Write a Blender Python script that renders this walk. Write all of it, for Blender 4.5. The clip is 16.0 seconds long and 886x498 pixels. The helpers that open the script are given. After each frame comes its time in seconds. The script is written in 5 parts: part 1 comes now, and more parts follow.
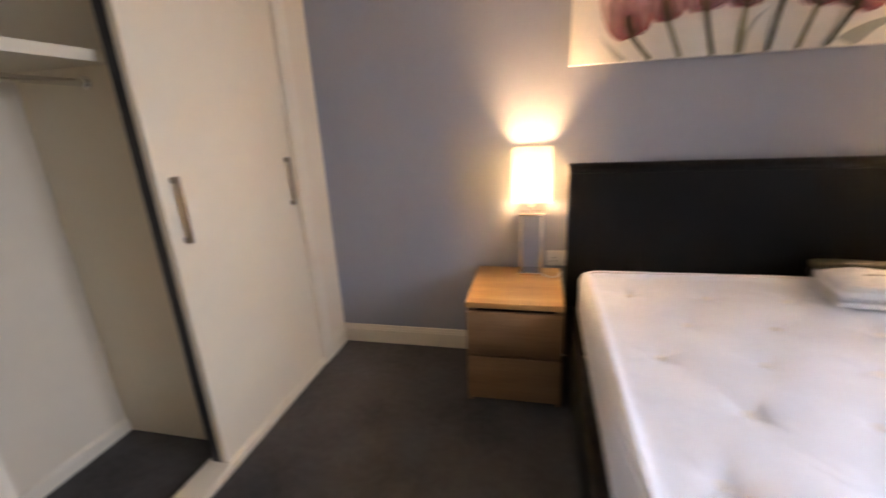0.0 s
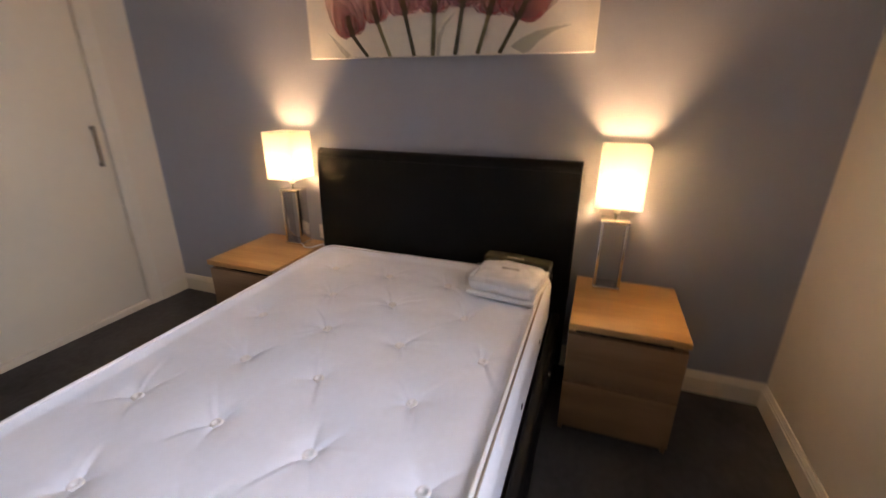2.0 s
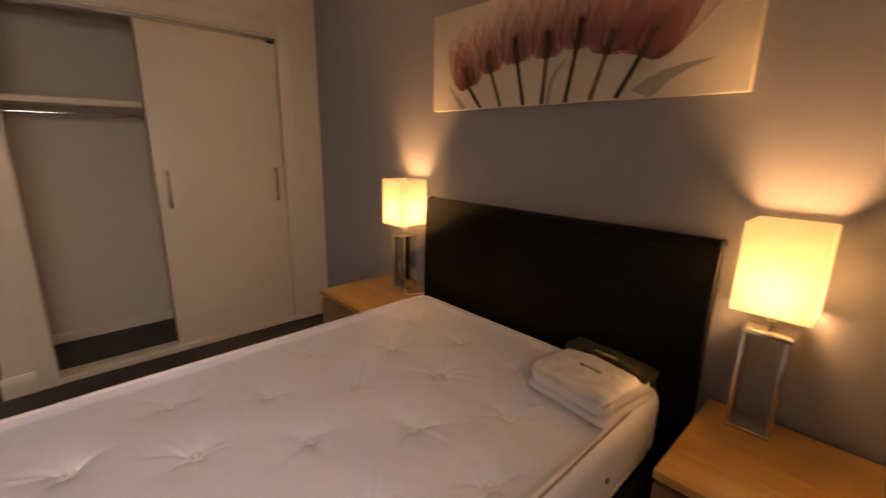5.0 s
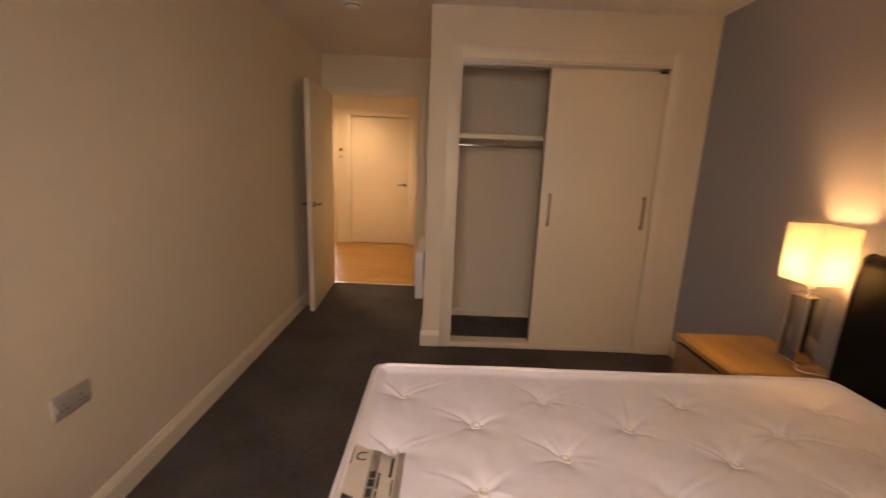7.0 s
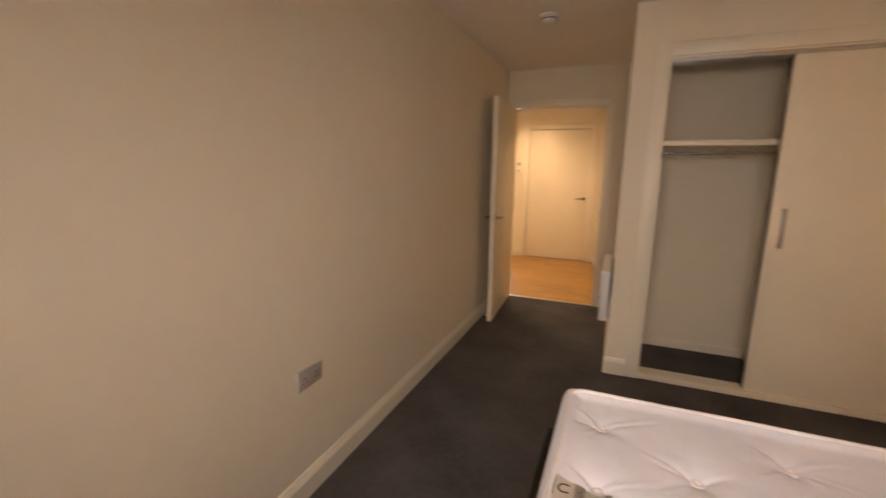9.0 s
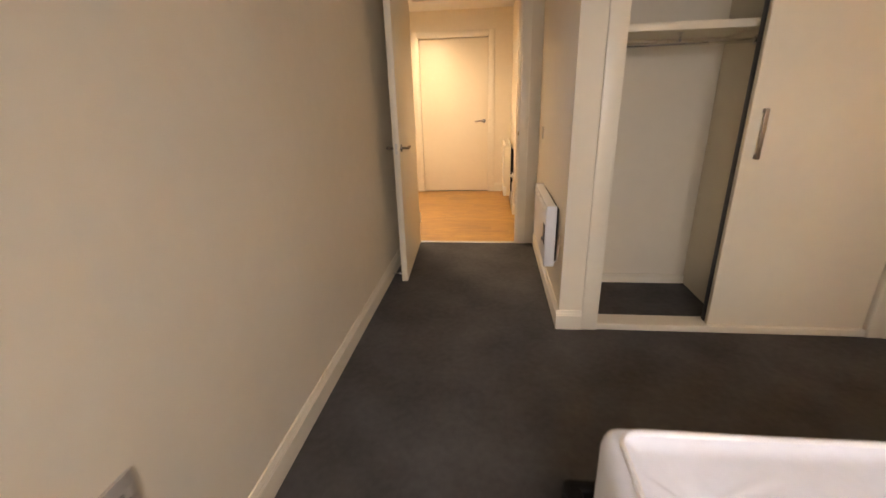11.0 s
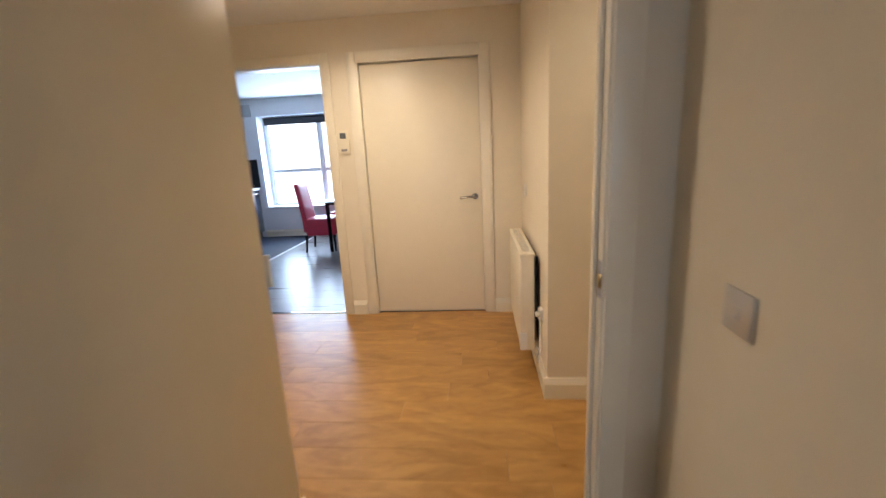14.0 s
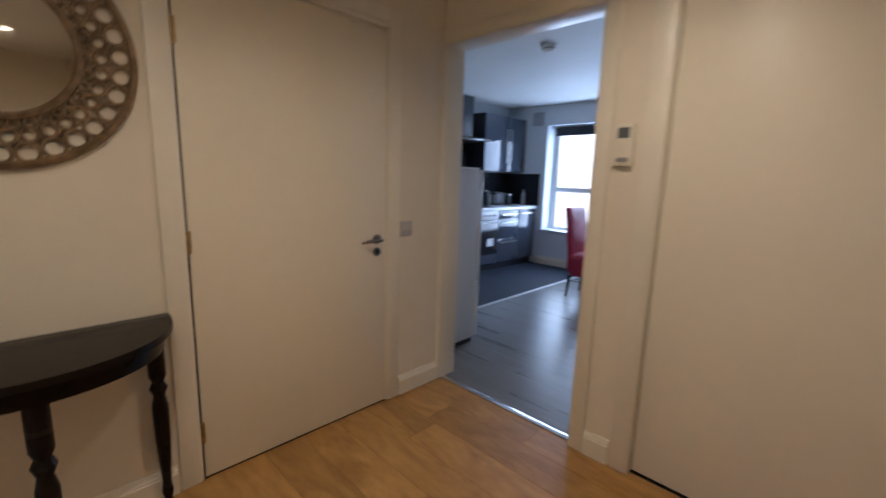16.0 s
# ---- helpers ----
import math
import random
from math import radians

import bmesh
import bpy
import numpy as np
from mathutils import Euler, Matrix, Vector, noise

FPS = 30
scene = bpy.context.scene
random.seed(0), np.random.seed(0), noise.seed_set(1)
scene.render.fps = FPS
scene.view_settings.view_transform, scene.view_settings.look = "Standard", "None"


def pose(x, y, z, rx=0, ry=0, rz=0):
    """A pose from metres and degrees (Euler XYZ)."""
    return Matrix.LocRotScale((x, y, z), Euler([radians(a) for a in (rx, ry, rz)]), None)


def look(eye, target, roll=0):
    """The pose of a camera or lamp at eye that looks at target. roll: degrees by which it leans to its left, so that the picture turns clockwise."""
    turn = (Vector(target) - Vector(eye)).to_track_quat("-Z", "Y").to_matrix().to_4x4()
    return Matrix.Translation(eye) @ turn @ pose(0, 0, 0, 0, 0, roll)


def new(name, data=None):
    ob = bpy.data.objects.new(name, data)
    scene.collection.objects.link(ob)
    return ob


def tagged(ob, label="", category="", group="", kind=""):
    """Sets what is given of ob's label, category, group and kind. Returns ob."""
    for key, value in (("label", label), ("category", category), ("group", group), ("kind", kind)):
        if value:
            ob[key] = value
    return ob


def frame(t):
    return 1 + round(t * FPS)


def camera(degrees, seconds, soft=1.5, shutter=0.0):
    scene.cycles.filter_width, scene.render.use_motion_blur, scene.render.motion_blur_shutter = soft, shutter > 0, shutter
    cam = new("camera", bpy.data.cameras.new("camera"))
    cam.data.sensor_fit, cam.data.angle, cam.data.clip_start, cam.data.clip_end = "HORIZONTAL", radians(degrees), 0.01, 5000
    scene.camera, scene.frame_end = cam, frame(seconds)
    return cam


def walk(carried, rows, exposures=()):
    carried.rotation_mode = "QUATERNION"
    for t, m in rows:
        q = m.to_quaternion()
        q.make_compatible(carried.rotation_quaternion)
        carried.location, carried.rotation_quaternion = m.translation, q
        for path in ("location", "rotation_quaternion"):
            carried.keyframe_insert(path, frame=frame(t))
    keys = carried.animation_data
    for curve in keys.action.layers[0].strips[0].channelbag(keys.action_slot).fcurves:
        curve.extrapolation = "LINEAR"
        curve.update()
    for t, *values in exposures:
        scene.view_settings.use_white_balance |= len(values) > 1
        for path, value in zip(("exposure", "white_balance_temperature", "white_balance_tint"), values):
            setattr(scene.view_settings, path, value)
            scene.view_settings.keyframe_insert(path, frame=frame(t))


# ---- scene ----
cam = camera(93.2, 16.0, shutter=0.6)
PATH = [
    (0, (0.735, -1.224, 1.364), (2.593, -0.783, 0.768), -2.9),
    (0.5, (0.681, -1.646, 1.421), (2.579, -1.47, 0.817), 2.0),
    (1, (0.772, -2.114, 1.415), (2.671, -2.092, 0.789), 3.5),
    (1.5, (0.872, -2.518, 1.438), (2.752, -2.412, 0.765), 4.1),
    (2, (0.933, -2.841, 1.407), (2.693, -2.196, 0.708), 0.2),
    (2.5, (1.152, -2.989, 1.396), (2.862, -2.128, 0.815), 3.4),
    (3, (1.317, -3.053, 1.398), (2.98, -2.067, 0.886), 4.5),
    (3.2, (1.349, -3.093, 1.391), (2.986, -2.067, 0.873), 3.2),
    (5.5, (1.390, -3.114, 1.407), (2.436, -1.471, 0.951), 1.35),
    (6, (1.330, -3.083, 1.424), (1.920, -1.223, 0.990), 1.2),
    (6.5, (1.23, -3.066, 1.436), (1.48, -1.13, 1.001), 1.7),
    (7, (1.174, -3.054, 1.43), (1.184, -1.099, 1.01), 2.3),
    (7.5, (1.118, -3.047, 1.423), (0.817, -1.117, 0.996), 1.8),
    (8, (1.064, -3.044, 1.41), (0.438, -1.19, 0.993), 1.3),
    (8.5, (1.01, -3.049, 1.406), (0.119, -1.305, 1.0), 0.2),
    (9, (1.04, -3.034, 1.42), (0.289, -1.218, 1.044), 0.7),
    (9.5, (1.081, -3.022, 1.413), (0.654, -1.116, 0.98), -1.5),
    (9.7, (1.056, -2.999, 1.39), (0.622, -1.118, 0.865), -1.9),
    (10.7, (0.70, -2.45, 1.335), (0.42, -0.56, 0.68), -2.0),
    (11.8, (0.542, -1.695, 1.261), (0.488, 0.154, 0.501), -2.0),
    (12, (0.492, -1.533, 1.294), (0.489, 0.321, 0.544), -2.3),
    (12.5, (0.495, -1.032, 1.323), (0.45, 0.894, 0.784), -4.3),
    (13, (0.518, -0.532, 1.371), (0.505, 1.419, 0.934), -1.7),
    (13.5, (0.519, -0.028, 1.366), (0.552, 1.93, 0.962), -2.4),
    (14, (0.576, 0.464, 1.346), (0.396, 2.404, 0.897), -3.0),
    (14.5, (0.604, 0.964, 1.317), (0.426, 2.918, 0.931), -1.0),
    (15, (0.555, 1.394, 1.338), (0.093, 3.294, 0.915), -2.4),
    (15.5, (0.434, 1.801, 1.355), (-0.614, 3.474, 1.036), -2.2),
    (16, (0.251, 2.027, 1.312), (-1.131, 3.432, 0.97), 1.7),
]
EXPOSURES = [  # seconds, stops, white balance
    (0.0, 0.95, 6800, 20), (0.5, 1.05, 6800, 20), (1.0, 0.85, 6800, 20), (1.5, 0.6, 6800, 21), (2.0, 0.2, 6900, 22), (2.5, 0.05, 7200, 23), (3.0, -0.25, 7800, 25),
    (3.2, -0.25, 8300, 26), (5.5, -0.62, 11600, 36), (6.0, -0.56, 11900, 36), (7.0, -0.22, 12300, 36), (8.5, 0.07, 10900, 31), (9.5, 0.2, 10300, 28), (11.8, 0.80, 7700, 19),
    (12.5, 0.77, 6950, 17), (13.0, 0.63, 6700, 16), (13.5, 0.34, 6750, 16), (14.0, 0.14, 6550, 15), (14.5, -0.20, 6400, 15), (15.0, -0.46, 6300, 17), (15.5, -0.72, 6300, 18),
    (16.0, -0.91, 6050, 18)]
walk(cam, [(t, look(eye, target, roll)) for t, eye, target, roll in PATH], EXPOSURES)

# ---- world and lights ----
world = bpy.data.worlds.new("world")
scene.world = world
world.use_nodes = True
_wn = world.node_tree.nodes
_sky = _wn.new("ShaderNodeTexSky")
_sky.sky_type, _sky.sun_disc = "NISHITA", False
_sky.sun_elevation, _sky.sun_rotation = radians(28), radians(200)
world.node_tree.links.new(_sky.outputs[0], _wn["Background"].inputs[0])
_wn["Background"].inputs[1].default_value = 0.12


def lamp_light(name, kind, energy, color, m, size=0.05, size_y=None, spot=None, spread=None):
    d = bpy.data.lights.new(name, kind)
    d.energy, d.color = energy, color
    if kind == "AREA":
        d.shape, d.size, d.size_y = "RECTANGLE", size, size_y or size
    else:
        d.shadow_soft_size = size
    if spread:
        d.spread = radians(spread)
    if spot:
        d.spot_size, d.spot_blend = radians(spot), 0.75
    ob = new(name, d)
    ob.matrix_world = m
    return ob


WARM = (1.0, 0.645, 0.32)
HALLC = (1.0, 0.86, 0.66)
DAY = (0.73, 0.82, 1.0)
LAMP_L, LAMP_R = (2.893, -1.19), (2.891, -2.945)
for lx, ly in (LAMP_L, LAMP_R):
    lamp_light("bulb_light", "POINT", 42.0, WARM, pose(lx, ly, 1.018), 0.07)
# first lamp is known; the other two are unseen, added to light the hall
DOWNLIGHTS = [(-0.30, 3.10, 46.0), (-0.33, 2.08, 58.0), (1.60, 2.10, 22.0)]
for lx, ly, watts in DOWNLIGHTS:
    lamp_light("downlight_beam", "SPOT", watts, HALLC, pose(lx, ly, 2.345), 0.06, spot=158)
# sky light through the two windows
lamp_light("bedroom_window_sky", "AREA", 10.6, DAY, pose(1.05, -3.62, 1.66, 63, 0, 2), 1.15, 0.60, spread=102)
lamp_light("kitchen_window_sky", "AREA", 102.0, (0.48, 0.70, 1.0), pose(-2.215, 7.955, 1.31, -90, 0, 0), 1.9, 1.5)

# ---- materials ----


def nodes_of(name):
    m = bpy.data.materials.new(name)
    m.use_nodes = True
    return m, m.node_tree.nodes, m.node_tree.links, m.node_tree.nodes["Principled BSDF"]


def surface(name, color, rough=0.5, metal=0.0, vary=0.06, scale=3.0, bump=0.0, bump_scale=200.0, bump2=0.0, bump2_scale=12.0,
            stretch=(1, 1, 1), per_object=0.0, rough_vary=0.08, spec=0.5, coat=0.0, dirt=None):
    """A surface with variation at two scales in colour and gloss, and fine and broad relief."""
    m, n, l, p = nodes_of(name)
    tc = n.new("ShaderNodeTexCoord")
    mp = n.new("ShaderNodeMapping")
    mp.inputs["Scale"].default_value = stretch
    l.new(tc.outputs["Object"], mp.inputs["Vector"])
    vec = mp.outputs["Vector"]
    if per_object:
        oi = n.new("ShaderNodeObjectInfo")
        ad = n.new("ShaderNodeVectorMath")
        ad.operation = "MULTIPLY_ADD"
        ad.inputs[1].default_value = (1, 1, 1)
        sc = n.new("ShaderNodeVectorMath")
        sc.operation = "SCALE"
        sc.inputs[0].default_value = (37.0, 19.0, 53.0)
        l.new(oi.outputs["Random"], sc.inputs["Scale"])
        l.new(vec, ad.inputs[0])
        l.new(sc.outputs["Vector"], ad.inputs[2])
        vec = ad.outputs["Vector"]
    a = n.new("ShaderNodeTexNoise")
    a.inputs["Scale"].default_value, a.inputs["Detail"].default_value = scale, 5
    b = n.new("ShaderNodeTexNoise")
    b.inputs["Scale"].default_value, b.inputs["Detail"].default_value = scale * 11, 4
    l.new(vec, a.inputs["Vector"])
    l.new(vec, b.inputs["Vector"])
    mx = n.new("ShaderNodeMath")
    mx.operation = "MULTIPLY_ADD"
    mx.inputs[1].default_value = 0.4
    l.new(b.outputs["Fac"], mx.inputs[0])
    l.new(a.outputs["Fac"], mx.inputs[2])
    rp = n.new("ShaderNodeValToRGB")
    lo = [max(0, c * (1 - vary * 2.2)) for c in color]
    hi = [min(1, c * (1 + vary * 2.2)) for c in color]
    if dirt:
        lo = [c * 0.6 + d * 0.4 for c, d in zip(lo, dirt)]
    rp.color_ramp.elements[0].position, rp.color_ramp.elements[0].color = 0.45, (*lo, 1)
    rp.color_ramp.elements[1].position, rp.color_ramp.elements[1].color = 0.95, (*hi, 1)
    l.new(mx.outputs[0], rp.inputs["Fac"])
    col = rp.outputs["Color"]
    if per_object:
        hs = n.new("ShaderNodeHueSaturation")
        mr = n.new("ShaderNodeMapRange")
        mr.inputs["To Min"].default_value, mr.inputs["To Max"].default_value = 1 - per_object, 1 + per_object
        l.new(oi.outputs["Random"], mr.inputs["Value"])
        l.new(mr.outputs["Result"], hs.inputs["Value"])
        l.new(col, hs.inputs["Color"])
        col = hs.outputs["Color"]
    l.new(col, p.inputs["Base Color"])
    rr = n.new("ShaderNodeMapRange")
    rr.inputs["To Min"].default_value, rr.inputs["To Max"].default_value = max(0.02, rough - rough_vary), min(1, rough + rough_vary)
    l.new(a.outputs["Fac"], rr.inputs["Value"])
    l.new(rr.outputs["Result"], p.inputs["Roughness"])
    p.inputs["Metallic"].default_value = metal
    p.inputs["Specular IOR Level"].default_value = spec
    p.inputs["Coat Weight"].default_value = coat
    last = None
    for amount, sc_, det in ((bump2, bump2_scale, 3), (bump, bump_scale, 2)):
        if amount:
            t = n.new("ShaderNodeTexNoise")
            t.inputs["Scale"].default_value, t.inputs["Detail"].default_value = sc_, det
            l.new(vec, t.inputs["Vector"])
            bp = n.new("ShaderNodeBump")
            bp.inputs["Strength"].default_value, bp.inputs["Distance"].default_value = amount, 0.004
            l.new(t.outputs["Fac"], bp.inputs["Height"])
            if last:
                l.new(last, bp.inputs["Normal"])
            last = bp.outputs["Normal"]
    if last:
        l.new(last, p.inputs["Normal"])
    return m


def wood(name, dark, light, rough=0.4, grain=(1.2, 16, 16), per_object=0.1, bump=0.05, knots=0.5):
    """Veneer with long grain, cathedral figure and pores; the grain runs along the axis with the smallest number."""
    m, n, l, p = nodes_of(name)
    tc, oi = n.new("ShaderNodeTexCoord"), n.new("ShaderNodeObjectInfo")
    mp = n.new("ShaderNodeMapping")
    mp.inputs["Scale"].default_value = grain
    off = n.new("ShaderNodeVectorMath")
    off.operation = "SCALE"
    off.inputs[0].default_value = (31.0, 17.0, 43.0)
    l.new(oi.outputs["Random"], off.inputs["Scale"])
    l.new(off.outputs["Vector"], mp.inputs["Location"])
    l.new(tc.outputs["Object"], mp.inputs["Vector"])
    figure = n.new("ShaderNodeTexNoise")
    figure.inputs["Scale"].default_value, figure.inputs["Detail"].default_value, figure.inputs["Distortion"].default_value = 1.0, 6, knots
    fine = n.new("ShaderNodeTexNoise")
    fine.inputs["Scale"].default_value, fine.inputs["Detail"].default_value = 9.0, 5
    l.new(mp.outputs["Vector"], figure.inputs["Vector"])
    l.new(mp.outputs["Vector"], fine.inputs["Vector"])
    ad = n.new("ShaderNodeMath")
    ad.operation = "MULTIPLY_ADD"
    ad.inputs[1].default_value = 0.35
    l.new(fine.outputs["Fac"], ad.inputs[0])
    l.new(figure.outputs["Fac"], ad.inputs[2])
    rp = n.new("ShaderNodeValToRGB")
    rp.color_ramp.elements[0].position, rp.color_ramp.elements[0].color = 0.46, (*dark, 1)
    rp.color_ramp.elements[1].position, rp.color_ramp.elements[1].color = 0.86, (*light, 1)
    l.new(ad.outputs[0], rp.inputs["Fac"])
    hs = n.new("ShaderNodeHueSaturation")
    mr = n.new("ShaderNodeMapRange")
    mr.inputs["To Min"].default_value, mr.inputs["To Max"].default_value = 1 - per_object, 1 + per_object
    l.new(oi.outputs["Random"], mr.inputs["Value"])
    l.new(mr.outputs["Result"], hs.inputs["Value"])
    l.new(rp.outputs["Color"], hs.inputs["Color"])
    l.new(hs.outputs["Color"], p.inputs["Base Color"])
    rr = n.new("ShaderNodeMapRange")
    rr.inputs["To Min"].default_value, rr.inputs["To Max"].default_value = rough - 0.07, rough + 0.1
    l.new(figure.outputs["Fac"], rr.inputs["Value"])
    l.new(rr.outputs["Result"], p.inputs["Roughness"])
    bp = n.new("ShaderNodeBump")
    bp.inputs["Strength"].default_value, bp.inputs["Distance"].default_value = bump, 0.002
    l.new(fine.outputs["Fac"], bp.inputs["Height"])
    l.new(bp.outputs["Normal"], p.inputs["Normal"])
    return m


def clear(name, color=(1, 1, 1), rough=0.0, ior=1.45):
    m, n, l, p = nodes_of(name)
    p.inputs["Base Color"].default_value = (*color, 1)
    p.inputs["Transmission Weight"].default_value = 1.0
    p.inputs["Roughness"].default_value = rough
    p.inputs["IOR"].default_value = ior
    return m


def glow(name, color, strength):
    m, n, l, p = nodes_of(name)
    p.inputs["Base Color"].default_value = (*color, 1)
    p.inputs["Emission Color"].default_value = (*color, 1)
    p.inputs["Emission Strength"].default_value = strength
    return m


def film(name, color, alpha, rough):
    """Thin see-through sheet or paint: part of it lets the light straight through."""
    m, n, l, p = nodes_of(name)
    p.inputs["Base Color"].default_value = (*color, 1)
    p.inputs["Roughness"].default_value = rough
    p.inputs["Alpha"].default_value = alpha
    return m


def petal_print(name, deep, pale, a_low, a_high):
    """Translucent printed petal: deep and dense at the flower's base, pale and thin towards the tips, with fine streaks."""
    m, n, l, p = nodes_of(name)
    tc, mp, tex = n.new("ShaderNodeTexCoord"), n.new("ShaderNodeMapping"), n.new("ShaderNodeTexNoise")
    mp.inputs["Scale"].default_value = (1, 46, 7)
    tex.inputs["Scale"].default_value, tex.inputs["Detail"].default_value = 1.6, 4
    sep, up, mix, al = n.new("ShaderNodeSeparateXYZ"), n.new("ShaderNodeMapRange"), n.new("ShaderNodeMixRGB"), n.new("ShaderNodeMapRange")
    l.new(tc.outputs["Object"], mp.inputs["Vector"])
    l.new(mp.outputs["Vector"], tex.inputs["Vector"])
    l.new(tc.outputs["Object"], sep.inputs[0])
    up.inputs["From Min"].default_value, up.inputs["From Max"].default_value = 0.10, 0.40
    l.new(sep.outputs["Z"], up.inputs["Value"])
    ad = n.new("ShaderNodeMath")
    ad.operation = "MULTIPLY_ADD"
    ad.use_clamp = True
    ad.inputs[1].default_value = 0.9
    sb = n.new("ShaderNodeMath")
    sb.operation = "SUBTRACT"
    sb.inputs[1].default_value = 0.45
    l.new(up.outputs["Result"], sb.inputs[0])
    l.new(tex.outputs["Fac"], ad.inputs[0])
    l.new(sb.outputs[0], ad.inputs[2])
    mix.inputs[1].default_value, mix.inputs[2].default_value = (*deep, 1), (*pale, 1)
    l.new(ad.outputs[0], mix.inputs[0])
    l.new(mix.outputs[0], p.inputs["Base Color"])
    al.inputs["To Min"].default_value, al.inputs["To Max"].default_value = a_low, a_high
    l.new(ad.outputs[0], al.inputs["Value"])
    l.new(al.outputs["Result"], p.inputs["Alpha"])
    p.inputs["Roughness"].default_value = 0.75
    return m


def sheet(name, gloss, rough):
    """Thin clear plastic: straight through, with a share of mirror gloss."""
    m, n, l, p = nodes_of(name)
    tr, gl, mix = n.new("ShaderNodeBsdfTransparent"), n.new("ShaderNodeBsdfAnisotropic"), n.new("ShaderNodeMixShader")
    gl.inputs["Roughness"].default_value = rough
    mix.inputs[0].default_value = gloss
    l.new(tr.outputs[0], mix.inputs[1])
    l.new(gl.outputs[0], mix.inputs[2])
    l.new(mix.outputs[0], n["Material Output"].inputs["Surface"])
    return m


def shade_cloth(name, color):
    """Fabric lampshade: light passes through it softly."""
    m, n, l, p = nodes_of(name)
    out = n["Material Output"]
    tr, df, mix = n.new("ShaderNodeBsdfTranslucent"), n.new("ShaderNodeBsdfDiffuse"), n.new("ShaderNodeMixShader")
    wv = n.new("ShaderNodeTexNoise")
    wv.inputs["Scale"].default_value = 160
    rp = n.new("ShaderNodeValToRGB")
    rp.color_ramp.elements[0].color = (*[c * 0.88 for c in color], 1)
    rp.color_ramp.elements[1].color = (*color, 1)
    l.new(wv.outputs["Fac"], rp.inputs["Fac"])
    l.new(rp.outputs["Color"], tr.inputs["Color"])
    l.new(rp.outputs["Color"], df.inputs["Color"])
    mix.inputs[0].default_value = 0.10
    l.new(tr.outputs[0], mix.inputs[1])
    l.new(df.outputs[0], mix.inputs[2])
    l.new(mix.outputs[0], out.inputs["Surface"])
    return m


PAINT = dict(rough=0.62, vary=0.018, scale=1.3, bump=0.12, bump_scale=420, bump2=0.05, bump2_scale=9)
M_CREAM = surface("cream_wall_paint", (0.78, 0.70, 0.56), **PAINT)
M_GREY = surface("blue_grey_wall_paint", (0.345, 0.355, 0.40), **PAINT)
M_CEIL = surface("white_ceiling_paint", (0.80, 0.78, 0.74), **PAINT)
M_KWALL = surface("pale_kitchen_paint", (0.72, 0.74, 0.77), **PAINT)
M_TRIM = surface("white_gloss_trim", (0.80, 0.735, 0.60), rough=0.34, vary=0.02, scale=2, bump=0.03, bump_scale=90)
M_DOOR = surface("white_satin_door", (0.81, 0.73, 0.575), spec=0.35, rough=0.38, vary=0.015, scale=1.5, bump=0.03, bump_scale=60)
M_CARPET = surface("charcoal_carpet", (0.110, 0.104, 0.100), rough=0.95, vary=0.15, scale=2.6, bump=1.0, bump_scale=650, bump2=0.8,
                   bump2_scale=70, spec=0.1)
M_OAKFLOOR = wood("oak_laminate", (0.32, 0.156, 0.042), (0.51, 0.278, 0.084), rough=0.30, grain=(1.7, 5, 5), per_object=0.09, bump=0.03, knots=2.4)
M_GREYFLOOR = wood("grey_laminate", (0.115, 0.111, 0.108), (0.195, 0.189, 0.184), rough=0.28, grain=(1.1, 9, 9), per_object=0.05)
M_TILE = surface("slate_blue_vinyl", (0.020, 0.026, 0.042), rough=0.66, spec=0.3, vary=0.1, scale=5, per_object=0.08)
M_JOINT = surface("dark_joint", (0.04, 0.035, 0.03), rough=0.9)
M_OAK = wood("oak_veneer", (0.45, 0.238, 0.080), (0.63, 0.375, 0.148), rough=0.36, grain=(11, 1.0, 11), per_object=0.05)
# the same veneer, darkened to put the shade of fronts and sides into its colour
M_OAK_SHADED = wood("oak_veneer_shaded", (0.235, 0.128, 0.060), (0.35, 0.205, 0.104), rough=0.4, grain=(11, 1.0, 11), per_object=0.06)
M_LEATHER = surface("black_faux_leather", (0.005, 0.0042, 0.004), spec=0.14, rough=0.44, vary=0.15, scale=6, bump=0.35, bump_scale=260, bump2=0.2, bump2_scale=14)
M_TICK = surface("white_mattress_ticking", (0.835, 0.86, 0.915), rough=0.85, vary=0.02, scale=4, bump=0.35, bump_scale=500, bump2=0.25, bump2_scale=22, spec=0.2)
M_TAPE = surface("tan_seam_tape", (0.30, 0.23, 0.17), rough=0.8, bump=0.3, bump_scale=400)
M_PIPING = surface("white_piping", (0.82, 0.81, 0.80), rough=0.6, bump=0.3, bump_scale=400)
M_BUTTON = surface("white_tuft", (0.84, 0.83, 0.82), rough=0.9, bump=0.6, bump_scale=300)
M_CHROME = surface("polished_chrome", (0.80, 0.80, 0.80), rough=0.09, metal=1, vary=0.02, rough_vary=0.05)
M_LAMPSTEEL = surface("satin_chrome", (0.74, 0.73, 0.71), rough=0.22, metal=1, vary=0.04, rough_vary=0.06, bump=0.03, bump_scale=150)
M_STEEL = surface("satin_steel", (0.56, 0.54, 0.51), rough=0.30, metal=1, vary=0.05, bump=0.05, bump_scale=200, stretch=(1, 1, 9))
M_LEVER = surface("polished_steel", (0.33, 0.30, 0.27), rough=0.20, metal=1, vary=0.04)
M_HANDLE = surface("brown_steel", (0.34, 0.29, 0.24), rough=0.32, metal=1, vary=0.06)
M_NICKEL = surface("matt_nickel", (0.60, 0.56, 0.51), rough=0.5, metal=0.45, vary=0.04)
